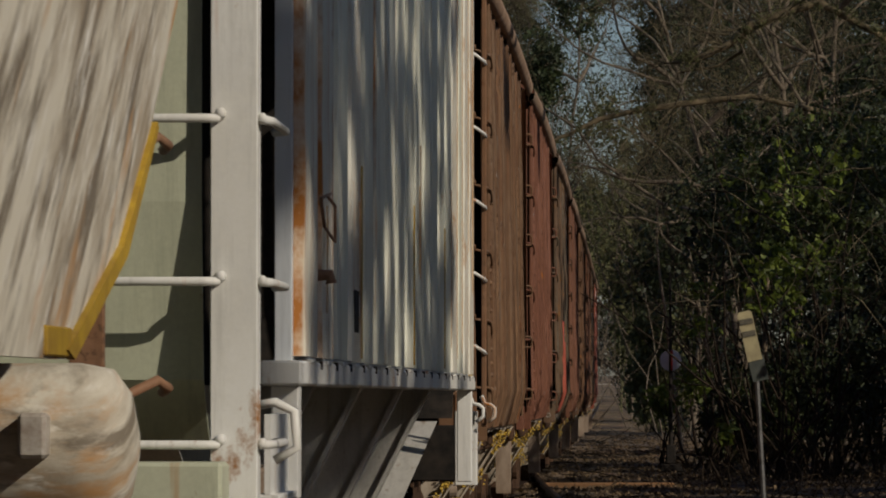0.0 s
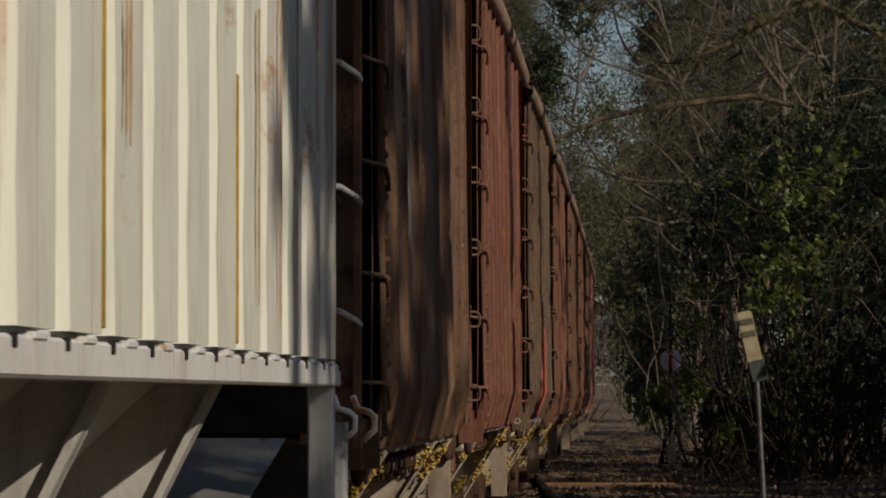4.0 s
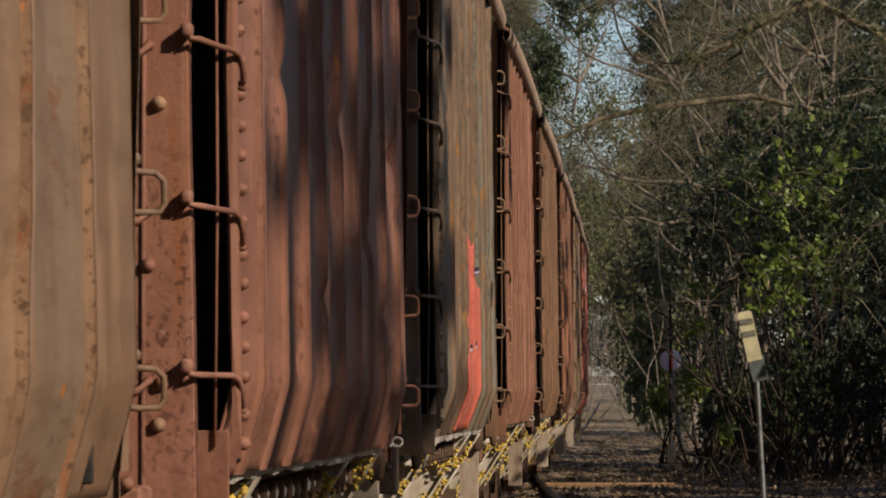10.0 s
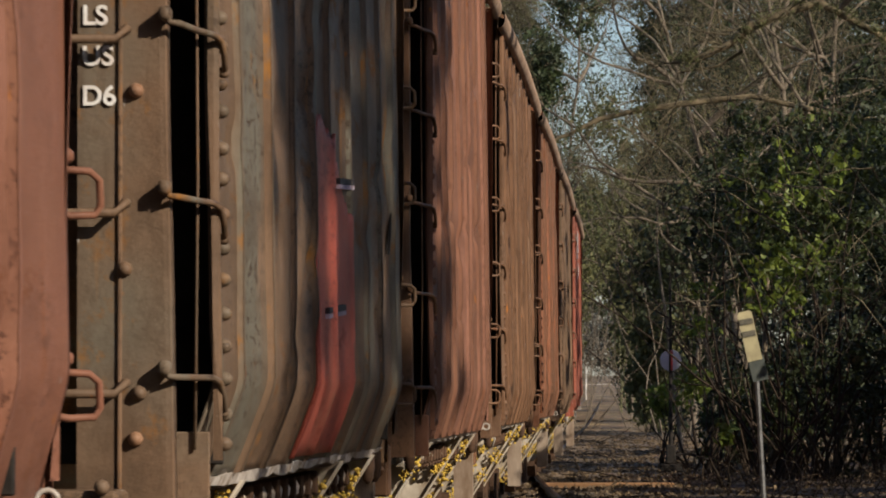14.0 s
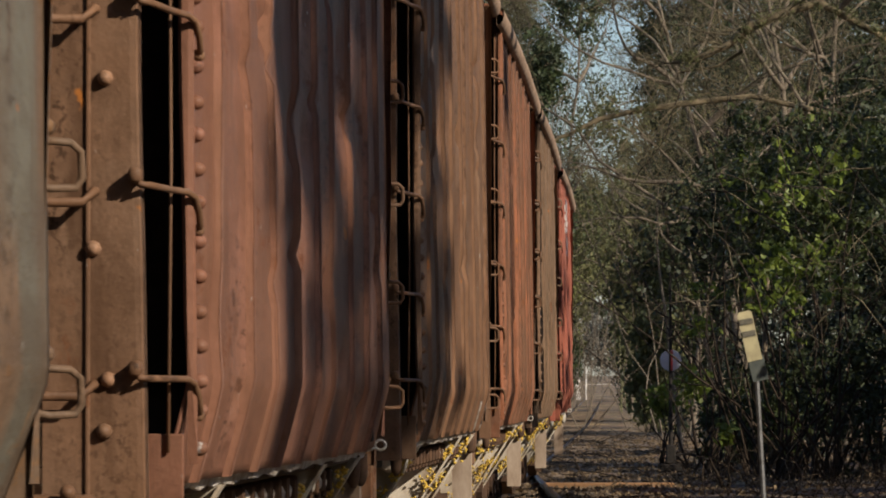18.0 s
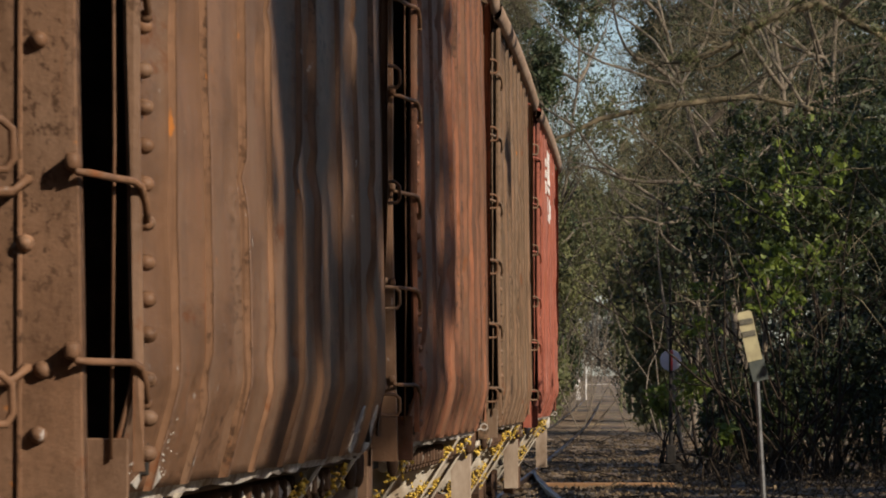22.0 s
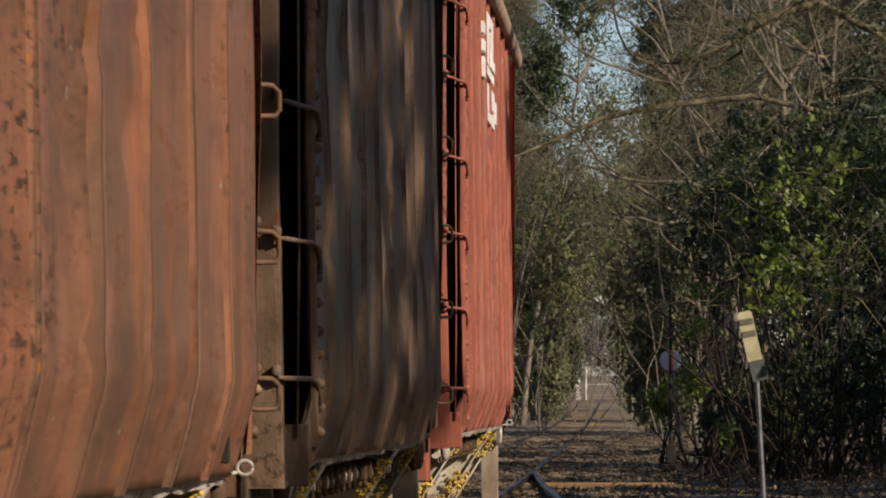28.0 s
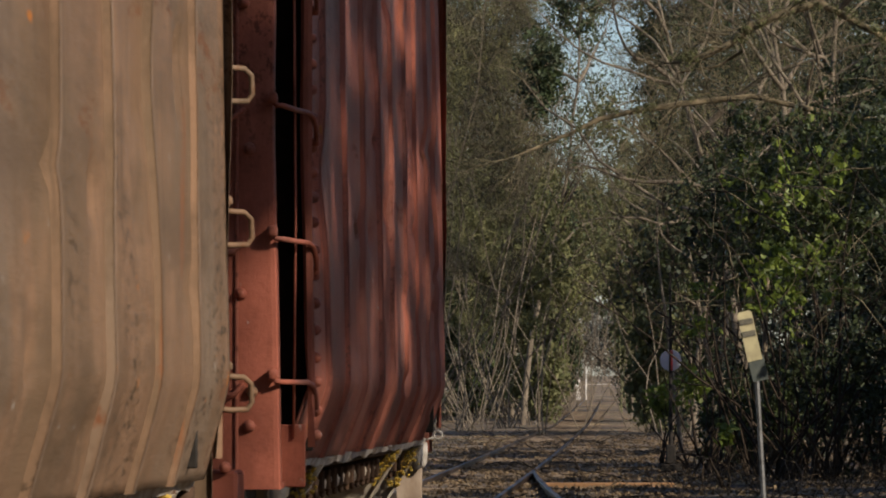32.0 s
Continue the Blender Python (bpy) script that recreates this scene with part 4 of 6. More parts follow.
            part("rust_streak", Shape().grid(rows, (-0.004, 0, 0)).mesh("rust_streak"), M_RUST_RUN, car, "orange rust run")
    part("vent_slot", Shape().box(1.58, 1.604, -half + 2.6, -half + 2.85, 1.55, 1.72, 0.004).mesh("vent_slot"), M_BLACK, car)
    part("door_latch", Shape().tube([(1.61, -half + 1.0, 2.02), (1.63, -half + 1.1, 1.99), (1.63, -half + 1.1, 1.86), (1.62, -half + 0.7, 1.90), (1.61, -half + 0.65, 2.0), (1.62, -half + 1.0, 2.03)], 0.006, 6).mesh("door_latch"), M_RUST_POST, car)
    part("drain_pipe", Shape().tube([(1.59, -half + 0.75, 1.73), (1.635, -half + 0.75, 1.73), (1.64, -half + 0.75, 1.70)], 0.022, 10).mesh("drain_pipe"), M_RUST_POST, car)
    return car


def lead_car(half):
    """The car that leaves at the start: its far end alone is seen."""
    car = thing("covered_hopper_car", "weather-streaked cream hopper with a slanting end and yellow trim", "rail car", "freight cars of the passing train")
    for rz in (0, 180):
        to = pose(0, 0, 0, 0, 0, rz)
        part("side_sheet", Shape().prism([(-half, 1.38), (half - 2.5, 1.38), (half - 1.5, 1.64), (half - 0.8, 2.0), (half - 0.2, 2.35), (half + 0.05, 2.6), (half + 0.05, 4.3), (-half, 4.3)], "x", 1.50, 1.53).mesh("side_sheet"), M_STREAKED, car, at=to)
    part("end_trim", Shape().prism([(half - 2.55, 1.40), (half - 2.43, 1.38), (half - 1.45, 1.635), (half - 0.77, 1.985), (half - 0.8, 2.0), (half - 1.53, 1.66)], "x", 1.525, 1.545).mesh("end_trim"), M_YELLOW_TRIM, car, "yellow strip along the slanting edge")
    part("bottom_trim", Shape().box(1.52, 1.54, half - 2.85, half - 2.45, 1.385, 1.45, 0.004).mesh("bottom_trim"), M_YELLOW_TRIM, car)
    part("roof", Shape().prism([(-1.6, 4.3), (1.6, 4.3), (0, 4.5)], "y", -half, half - 0.1).mesh("roof"), M_CREAM, car)
    part("slope_sheet", Shape().grid([[(-1.48, half - 2.48, 1.39), (1.48, half - 2.48, 1.39)], [(-1.48, half - 1.52, 1.65), (1.48, half - 1.52, 1.65)], [(-1.48, half - 0.24, 2.35), (1.48, half - 0.24, 2.35)]], (0, -0.02, 0)).mesh("slope_sheet"), M_RUST_POST, car)
    part("center_sill", Shape().box(-0.32, 0.32, -half, half + 1.4, 0.7, 1.05, 0.01).mesh("center_sill"), M_BLACK, car)
    s = Shape()
    s.tube([(0.55, half - 1.35, 1.18), (0.6, half - 1.35, 1.18), (1.42, half - 1.35, 1.18), (1.50, half - 1.35, 1.18), (1.54, half - 1.35, 1.18), (1.56, half - 1.35, 1.18)], [0.1, 0.2, 0.2, 0.185, 0.13, 0.04], 24)
    part("air_tank", s.mesh("air_tank", True), M_STREAKED, car, "streaked cream air reservoir")
    part("tank_clamp", Shape().box(1.30, 1.37, half - 1.62, half - 1.5, 1.15, 1.26, 0.01).mesh("tank_clamp"), M_PALE, car)
    part("end_plate", Shape().box(1.33, 1.42, half - 0.9, half - 0.87, 1.0, 1.85, 0.004).mesh("end_plate"), M_RUST_POST, car)
    for k in range(2):
        z = 1.34 + 0.16 * (k == 1) + 0.47 * k
        s = Shape().tube([(1.38, half - 0.85, z - 0.06), (1.45, half - 0.7, z - 0.04), (1.53, half - 0.66, z), (1.55, half - 0.6, z - 0.02), (1.53, half - 0.55, z - 0.03)], 0.014, 8)
        part("grab_iron", s.mesh("grab_iron", True), M_RUST_POST, car)
    add_truck(car, half - 1.6)
    add_truck(car, -half + 1.6)
    return car


# ---------------------------------------------------------------- switch stand and marker


def make_switch_stand():
    x, y = 1.33, 88.0
    g = ground_height(x, y)
    st = thing("switch_stand", "tall dark switch stand with a faded round target and red blade", "switch stand", at=pose(x, y, g))
    part("mast", Shape().tube([(0, 0, 0), (0.0, 0, 1.2), (-0.01, 0, 3.7)], [0.05, 0.035, 0.022], 10).mesh("mast"), M_BLACK, st)
    part("base", Shape().box(-0.2, 0.2, -0.12, 0.12, 0.0, 0.16, 0.02).box(-0.09, 0.09, -0.08, 0.08, 0.16, 0.5, 0.02).mesh("base"), M_BLACK, st)
    disc = Shape().tube([(0, 0, 0), (0, 0.006, 0)], 0.2, 28)
    part("target_disc", disc.mesh("target_disc"), plain("faded pale target", (0.85, 0.85, 0.9), (0.7, 0.7, 0.76), 6, 0.6), st, "faded grey-blue round target", at=pose(0.0, 0.03, 2.13 - g))
    part("target_blade", Shape().box(-0.006, 0.006, -0.2, -0.03, -0.19, 0.19, 0.002).mesh("target_blade"), plain("red target", (0.6, 0.05, 0.04), (0.4, 0.04, 0.03), 6, 0.6), st, "red blade seen edge on", at=pose(0, 0, 2.13 - g, 0, 0, 8))
    part("lever", Shape().tube([(0.05, 0, 0.3), (0.3, 0, 0.35), (0.75, 0.1, 0.22)], 0.02, 8).mesh("lever"), M_BLACK, st)


def make_marker():
    y = 50.0
    k = y / 8400.0
    x = (1352 - 1060) * k
    g = ground_height(x, y)
    st = thing("marker_post", "leaning cream marker board with dark stripes on a thin grey post", "marker post", at=pose(x, y, g))
    top = Vector(((1338 - 1060) * k - x, 0, 1.47 - (655 - 701) * k - g))
    part("post", Shape().tube([(0.02, 0, -0.1), top], 0.028, 8).mesh("post"), plain("galvanised post", (0.2, 0.2, 0.2), (0.1, 0.095, 0.09), 12, 0.5, 0.5), st)
    s = Shape()
    w, h = 0.078, 0.53
    out = [(-w, 0), (w, 0), (w, h - 0.03), (w * 0.75, h), (-w * 0.75, h), (-w, h - 0.03)]
    s.prism(out, "y", -0.008, 0.008)
    tilt = pose(top.x + 0.015, -0.03, top.z - 0.02, 0, -13, 0)
    part("board", s.mesh("board"), plain("cream board", (0.52, 0.46, 0.27), (0.36, 0.31, 0.19), 9, 0.6), st, "cream board", at=tilt @ Matrix.Translation((0, 0, 0.12)))
    part("lower_sleeve", Shape().box(-0.085, 0.085, -0.006, 0.006, -0.1, 0.16, 0.003).mesh("lower_sleeve"), plain("grey sleeve", (0.06, 0.07, 0.062), (0.10, 0.11, 0.095), 9, 0.5), st, at=tilt @ Matrix.Translation((0.01, 0.008, 0.0)))
    for z in (0.41, 0.54):
        bar = Shape().box(-0.07, 0.07, -0.014, -0.007, -0.03, 0.03, 0).mesh("stripe")
        part("stripe", bar, M_STRIPE, st, at=tilt @ pose(0, -0.004, z, 0, 3, 0))


# ---------------------------------------------------------------- woods


def leaves(name, centres, radii, per, size, rng, flat=0.5, long=1.9):
    """A crown of single leaves scattered round many clump centres."""
    centres, radii = np.asarray(centres, float), np.asarray(radii, float)
    n = len(centres) * per
    c = np.repeat(centres, per, axis=0)
    r = np.repeat(radii, per)
    d = rng.normal(size=(n, 3))
    d /= np.linalg.norm(d, axis=1)[:, None]
    p = c + d * (r * rng.random(n) ** 0.45)[:, None] * np.array([1, 1, 0.8])
    ax = rng.normal(size=(n, 3))
    ax[:, 2] -= 0.35
    ax /= np.linalg.norm(ax, axis=1)[:, None]
    up = rng.normal(size=(n, 3)) + np.array([0, 0, 1.0]) * flat * 2
    sd = np.cross(ax, up)
    sd /= np.linalg.norm(sd, axis=1)[:, None] + 1e-9
    nn = np.cross(sd, ax)
    s = size * (0.6 + 0.8 * rng.random(n))[:, None]
    v = np.stack([p - ax * s * 0.5, p + sd * s / long * 0.5 + nn * s * 0.06, p + ax * s * 0.5, p - sd * s / long * 0.5 + nn * s * 0.06], axis=1).reshape(-1, 3)
    f = np.arange(n * 4).reshape(-1, 4)
    return sheet_mesh(name, v, f)


def tubes(name, lines, sides=4):
    """Many tapered tubes in one mesh: each line is (points, radii)."""
    vs, fs, n = [], [], 0
    ang = np.arange(sides) * 2 * np.pi / sides
    for pts, rad in lines:
        p = np.asarray(pts, float)
        d = np.gradient(p, axis=0)
        d /= np.linalg.norm(d, axis=1)[:, None] + 1e-9
        ref = np.where(np.abs(d[:, 2:3]) > 0.9, np.array([[1.0, 0, 0]]), np.array([[0, 0, 1.0]]))
        a = np.cross(d, ref)
        a /= np.linalg.norm(a, axis=1)[:, None] + 1e-9
        b = np.cross(d, a)
        ring = p[:, None] + (a[:, None] * np.cos(ang)[None, :, None] + b[:, None] * np.sin(ang)[None, :, None]) * np.asarray(rad, float)[:, None, None]
        vs.append(ring.reshape(-1, 3))
        m = len(p)
        i, k = np.meshgrid(np.arange(m - 1), np.arange(sides), indexing="ij")
        q = n + i * sides + k
        q2 = n + i * sides + (k + 1) % sides
        fs.append(np.stack([q, q2, q2 + sides, q + sides], axis=-1).reshape(-1, 4))
        n += m * sides
    return sheet_mesh(name, np.concatenate(vs), np.concatenate(fs), True)


def wander(rng, start, direction, length, steps, bend, droop=0.0):
    p, d = np.array(start, float), np.array(direction, float)
    d /= np.linalg.norm(d)
    out = [p.copy()]
    for _ in range(steps):
        d = d + rng.normal(size=3) * bend + np.array([0, 0, droop])
        d /= np.linalg.norm(d)
        p = p + d * length / steps
        out.append(p.copy())
    return np.array(out)


def branch_out(rng, line, r0, count, length, lean, twigs, tips, depth, bend=0.28, thin=0.0045):
    """Side branches along a line, each with branches of its own."""
    for _ in range(count):
        i = rng.integers(max(1, len(line) // 4), len(line))
        base = line[i]
        along = line[i] - line[i - 1]
        along /= np.linalg.norm(along) + 1e-9
        d = along * 0.7 + rng.normal(size=3) * 0.7 + np.array(lean)
        ln = length * rng.uniform(0.5, 1.2)
        pts = wander(rng, base, d, ln, 5, bend, -0.03)
        r = max(thin, r0 * rng.uniform(0.25, 0.45))
        twigs.append((pts, np.linspace(r, max(thin * 0.6, r * 0.3), len(pts))))
        tips.append(pts[-1])
        tips.append(pts[3])
        if depth > 1:
            branch_out(rng, pts, r, max(2, count // 2), ln * 0.6, lean, twigs, tips, depth - 1, bend, thin)


def tree(label, x, y, height, seed, leaf=None, leaf_size=0.11, per=16, clump=0.45, lean=(0, 0, 0.15), limbs=7, twig=5, depth=3, trunk_r=0.16,
         bark=None, name="tree", start=0.25, wide=1.0, twig_mat=None, dirs=None, group="woodland trees", long=1.9):
    rng = np.random.default_rng(seed)
    g = ground_height(x, y)
    t = thing(name, label, name, group, at=pose(x, y, g))
    trunk = wander(rng, (0, 0, -0.1), (lean[0] * 0.3, lean[1] * 0.3, 1), height, 9, 0.07)
    big = [(trunk, np.linspace(trunk_r, trunk_r * 0.25, len(trunk)))]
    small, tips = [], []
    for k in range(limbs):
        i = rng.integers(int(len(trunk) * start), len(trunk))
        a = rng.uniform(0, 2 * np.pi)
        d = np.array([np.cos(a), np.sin(a), rng.uniform(0.1, 0.9)]) + np.array(lean)
        if dirs is not None:
            d = np.array(dirs[k % len(dirs)], float)
        ln = height * rng.uniform(0.28, 0.5) * wide
        pts = wander(rng, trunk[i], d, ln, 7, 0.16)
        r = trunk_r * rng.uniform(0.35, 0.55)
        big.append((pts, np.linspace(r, r * 0.25, len(pts))))
        branch_out(rng, pts, r * 0.5, twig, ln * 0.45, (lean[0] * 0.3, lean[1] * 0.3, 0.05), small, tips, depth)
    part("trunk", tubes("trunk", big, 8), bark or M_BARK, t)
    if small:
        tagged(part("twig_mass", tubes("twig_mass", small, 3), twig_mat or M_TWIG, t), kind="stuff")
    if leaf is not None and tips:
        tips = np.array(tips)
        if len(tips) * per > 26000:
            tips = tips[rng.choice(len(tips), 26000 // per, replace=False)]
        part("crown", leaves("crown", tips, np.full(len(tips), clump), per, leaf_size, rng, 0.5, long), leaf, t)
    return t


def shrub(label, x, y, wide, height, seed, leaf, leaf_size, count, per, name="shrub", clump=0.3, stems=8, stem_mat=None, deep=None, base=0.0, long=1.9):
    rng = np.random.default_rng(seed)
    g = ground_height(x, y)
    t = thing(name, label, name, "undergrowth", at=pose(x, y, g))
    lines = []
    for _ in range(stems):
        a = rng.uniform(0, 2 * np.pi)
        pts = wander(rng, (0.3 * wide * np.cos(a) * rng.random(), 0.3 * wide * np.sin(a) * rng.random(), -0.05), (0.45 * np.cos(a), 0.45 * np.sin(a), 1), height * rng.uniform(0.5, 0.85), 6, 0.15)
        lines.append((pts, np.linspace(0.03, 0.008, len(pts))))
    tagged(part("stem_mass", tubes("stem_mass", lines, 4), stem_mat or M_TWIG, t), kind="stuff")
    c = rng.normal(size=(count, 3))
    c /= np.linalg.norm(c, axis=1)[:, None]
    c *= rng.random((count, 1)) ** 0.4
    bumpy = 1 + 0.25 * np.sin(c[:, :1] * 5 + seed) * np.cos(c[:, 2:3] * 4 + seed)
    c = c * bumpy * np.array([wide, deep or wide, height * 0.5 * (1 - base)]) + np.array([0, 0, height * (0.52 + 0.48 * base)])
    c[:, 2] = np.maximum(c[:, 2], 0.1)
    part("leaves", leaves("leaves", c, rng.uniform(0.6, 1.3, count) * clump, per, leaf_size, rng, 0.5, long), leaf, t)
    return t


def at_px(px, y):
    """How far aside a place y metres away lies, to fit picture column px in the camera's view."""
    return (px - 1060) / 8400.0 * y


def make_woods():
    ev = "broad-leaved evergreen tree with dark glossy leaves"
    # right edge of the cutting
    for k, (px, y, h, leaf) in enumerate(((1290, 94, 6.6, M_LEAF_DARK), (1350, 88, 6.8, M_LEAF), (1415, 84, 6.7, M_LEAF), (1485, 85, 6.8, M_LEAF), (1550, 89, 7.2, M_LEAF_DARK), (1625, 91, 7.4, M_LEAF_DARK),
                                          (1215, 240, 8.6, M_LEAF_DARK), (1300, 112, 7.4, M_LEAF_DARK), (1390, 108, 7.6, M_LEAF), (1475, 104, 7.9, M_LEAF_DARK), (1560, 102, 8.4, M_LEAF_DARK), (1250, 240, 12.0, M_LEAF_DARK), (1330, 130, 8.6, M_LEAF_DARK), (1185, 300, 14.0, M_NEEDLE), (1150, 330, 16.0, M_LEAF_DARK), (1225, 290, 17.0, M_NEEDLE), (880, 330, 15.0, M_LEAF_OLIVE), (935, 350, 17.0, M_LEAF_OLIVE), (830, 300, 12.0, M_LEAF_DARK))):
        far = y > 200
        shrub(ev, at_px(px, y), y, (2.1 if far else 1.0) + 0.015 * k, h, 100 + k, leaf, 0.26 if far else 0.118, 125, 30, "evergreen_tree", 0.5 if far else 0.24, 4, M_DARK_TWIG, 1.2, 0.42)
    # bright sprays in front, sunlight put into their leaf colour
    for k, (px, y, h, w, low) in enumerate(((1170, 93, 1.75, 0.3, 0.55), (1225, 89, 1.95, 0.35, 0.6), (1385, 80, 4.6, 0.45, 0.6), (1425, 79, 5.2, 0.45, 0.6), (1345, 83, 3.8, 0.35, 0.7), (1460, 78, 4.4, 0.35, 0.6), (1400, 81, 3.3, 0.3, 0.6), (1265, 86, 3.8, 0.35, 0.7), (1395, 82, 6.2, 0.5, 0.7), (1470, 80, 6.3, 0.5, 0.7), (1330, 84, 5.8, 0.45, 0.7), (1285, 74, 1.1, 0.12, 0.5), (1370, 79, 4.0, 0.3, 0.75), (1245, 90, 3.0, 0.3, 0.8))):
        shrub("spray of yellow-green leaves with sunlight in their colour", at_px(px, y), y, w, h, 150 + k, M_LEAF_LIGHT, 0.14, 20 if k < 2 else 10, 11, "shrub", 0.15, 4, M_DARK_TWIG, None, low)
    # Low shrubs: most take the dark leaf colour in place of shade.
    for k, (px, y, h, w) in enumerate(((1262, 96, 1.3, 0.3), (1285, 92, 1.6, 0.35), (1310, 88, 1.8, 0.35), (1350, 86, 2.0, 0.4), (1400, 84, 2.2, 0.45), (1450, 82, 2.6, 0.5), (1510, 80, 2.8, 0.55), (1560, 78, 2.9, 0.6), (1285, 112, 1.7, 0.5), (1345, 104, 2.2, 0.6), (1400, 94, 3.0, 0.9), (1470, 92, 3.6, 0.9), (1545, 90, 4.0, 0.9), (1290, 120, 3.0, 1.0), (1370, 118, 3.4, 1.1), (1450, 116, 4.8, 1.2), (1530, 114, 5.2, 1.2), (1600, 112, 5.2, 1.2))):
        shrub("low evergreen shrub, its dark leaf colour standing for deep shade", at_px(px, y), y, w, h, 170 + k, M_LEAF if k in (0, 2, 4) else M_LEAF_DARK, 0.115 if k < 8 else 0.13, 50 if k < 8 else 110, 22, "shrub", 0.22 if k < 8 else 0.3, 3, M_DARK_TWIG, None, 0.0)
    # bare trees that reach over the line
    over = "bare tree with a tangle of thin mossy branches"
    for k, (px, y, h, lean) in enumerate(((1330, 118, 12, (-0.5, -0.1, 0.3)), (1420, 112, 13, (-0.5, -0.1, 0.4)), (1270, 140, 12, (-0.2, -0.1, 0.4)), (1230, 160, 11, (0.0, 0, 0.4)), (1500, 108, 13, (-0.5, 0, 0.4)))):
        tree(over, at_px(px, y), y, h, 200 + k, M_FINE if k % 2 else M_FINE_OLIVE, 0.5, 1 if k == 0 else 3, 0.5, lean=lean, limbs=13, twig=6, depth=3, trunk_r=0.12, wide=1.1, start=0.45, long=48)
    # the long pale limb across the gap
    rng = np.random.default_rng(77)
    limb = thing("oak_tree", "old oak with a long mossy limb over the track", "tree", "woodland trees", at=pose(at_px(1590, 104), 104, 0.2))
    k = 104 / 8400.0

    def px3(px, py, dy=0.0):
        return np.array([(px - 1590) * k, dy, 1.27 + (701 - py) * k])
    trunk = [np.array([0, 0, -0.2]), np.array([0.1, 0, 3.0]), px3(1625, 330), px3(1640, 120), px3(1640, -60), px3(1620, -260)]
    l1 = [px3(1560, 215, 0.2), px3(1460, 200), px3(1330, 172, -0.3), px3(1210, 186, -0.5), px3(1120, 200, -0.6), px3(1060, 215, -0.7), px3(1010, 240, -0.8), px3(920, 278, -0.9)]
    l2 = [px3(1635, 130, 0.0), px3(1550, 60, -0.2), px3(1450, 8, -0.4), px3(1390, 25, -0.5), px3(1320, 55, -0.6), px3(1290, 82, -0.6), px3(1235, 108, -0.7), px3(1190, 115, -0.7)]
    l3 = [px3(1310, 66, -0.6), px3(1312, 95, -0.6), px3(1270, 120, -0.5), px3(1200, 132, -0.6)]
    big = [(np.array(trunk), np.linspace(0.34, 0.2, 6)), (np.array(l1), 0.8 * np.array([0.09, 0.085, 0.07, 0.09, 0.07, 0.075, 0.05, 0.03])), (np.array(l2), 0.75 * np.array([0.09, 0.09, 0.12, 0.13, 0.15, 0.10, 0.11, 0.04])), (np.array(l3), np.linspace(0.05, 0.02, 4))]
    part("trunk", tubes("trunk", big[:1], 10), M_BARK, limb)
    part("limb", tubes("limb", big[1:2], 8), M_MOSS_BARK, limb, "long mossy limb")
    part("limb", tubes("limb", big[2:], 8), M_MOSS_BARK, limb, "thick bent limb")
    small, tips = [], []
    for ln, r in ((np.array(l1), 0.05), (np.array(l2), 0.07), (np.array(trunk[2:]), 0.1)):
        branch_out(rng, ln, r, 16, 1.5, (-0.15, 0, 0.0), small, tips, 3, 0.3)
    part("twig_mass", tubes("twig_mass", small, 3), M_TWIG, limb)
    tufts = np.concatenate([np.array([ln[i] + (ln[i + 1] - ln[i]) * rng.random() for i in rng.integers(0, len(ln) - 1, n)]) for ln, n in ((l1, 18), (l2[:3], 40), (l2[2:], 40))])
    tufts = tufts + rng.normal(size=tufts.shape) * np.array([0.12, 0.1, 0.09]) + np.array([0, -0.12, 0.02])
    part("moss", leaves("moss", tufts, np.full(len(tufts), 0.13), 26, 0.07, rng), M_LEAF_OLIVE, limb, "tufts of moss and small leaves on the limbs")
    # left of the line, seen once the train has gone
    for k, (px, y, h) in enumerate(((700, 250, 25), (770, 265, 27), (835, 290, 26), (890, 320, 27), (945, 370, 25), (660, 240, 24))):
        tree("slender winter tree with grey-green twigs", at_px(px, y), y, h, 300 + k, M_FINE if k % 2 else M_FINE_OLIVE, 1.3, 7, 1.3, (0.25 if k in (0, 1, 5) else -0.3, -0.1, 0.3), 13, 5, 3, 0.22, start=0.3, wide=1.0 if k in (0, 1, 5) else 0.55, long=42)
    for k, (px, y, h, w, leaf) in enumerate(((800, 280, 8.0, 2.8, M_LEAF_DARK), (865, 300, 9.5, 2.6, M_LEAF), (952, 340, 7.0, 1.7, M_LEAF_LIGHT), (975, 400, 9.0, 2.0, M_LEAF_OLIVE), (730, 260, 9, 3.2, M_LEAF_DARK), (910, 360, 16, 3.4, M_LEAF_OLIVE), (820, 320, 17.0, 4.0, M_LEAF_OLIVE), (845, 262, 3.4, 1.5, M_LEAF), (985, 420, 19.0, 2.0, M_LEAF_OLIVE))):
        shrub("dense evergreen shrub beside the track", at_px(px, y), y, w, h, 330 + k, leaf, 0.27, 150, 28, "shrub", 0.7, 7)
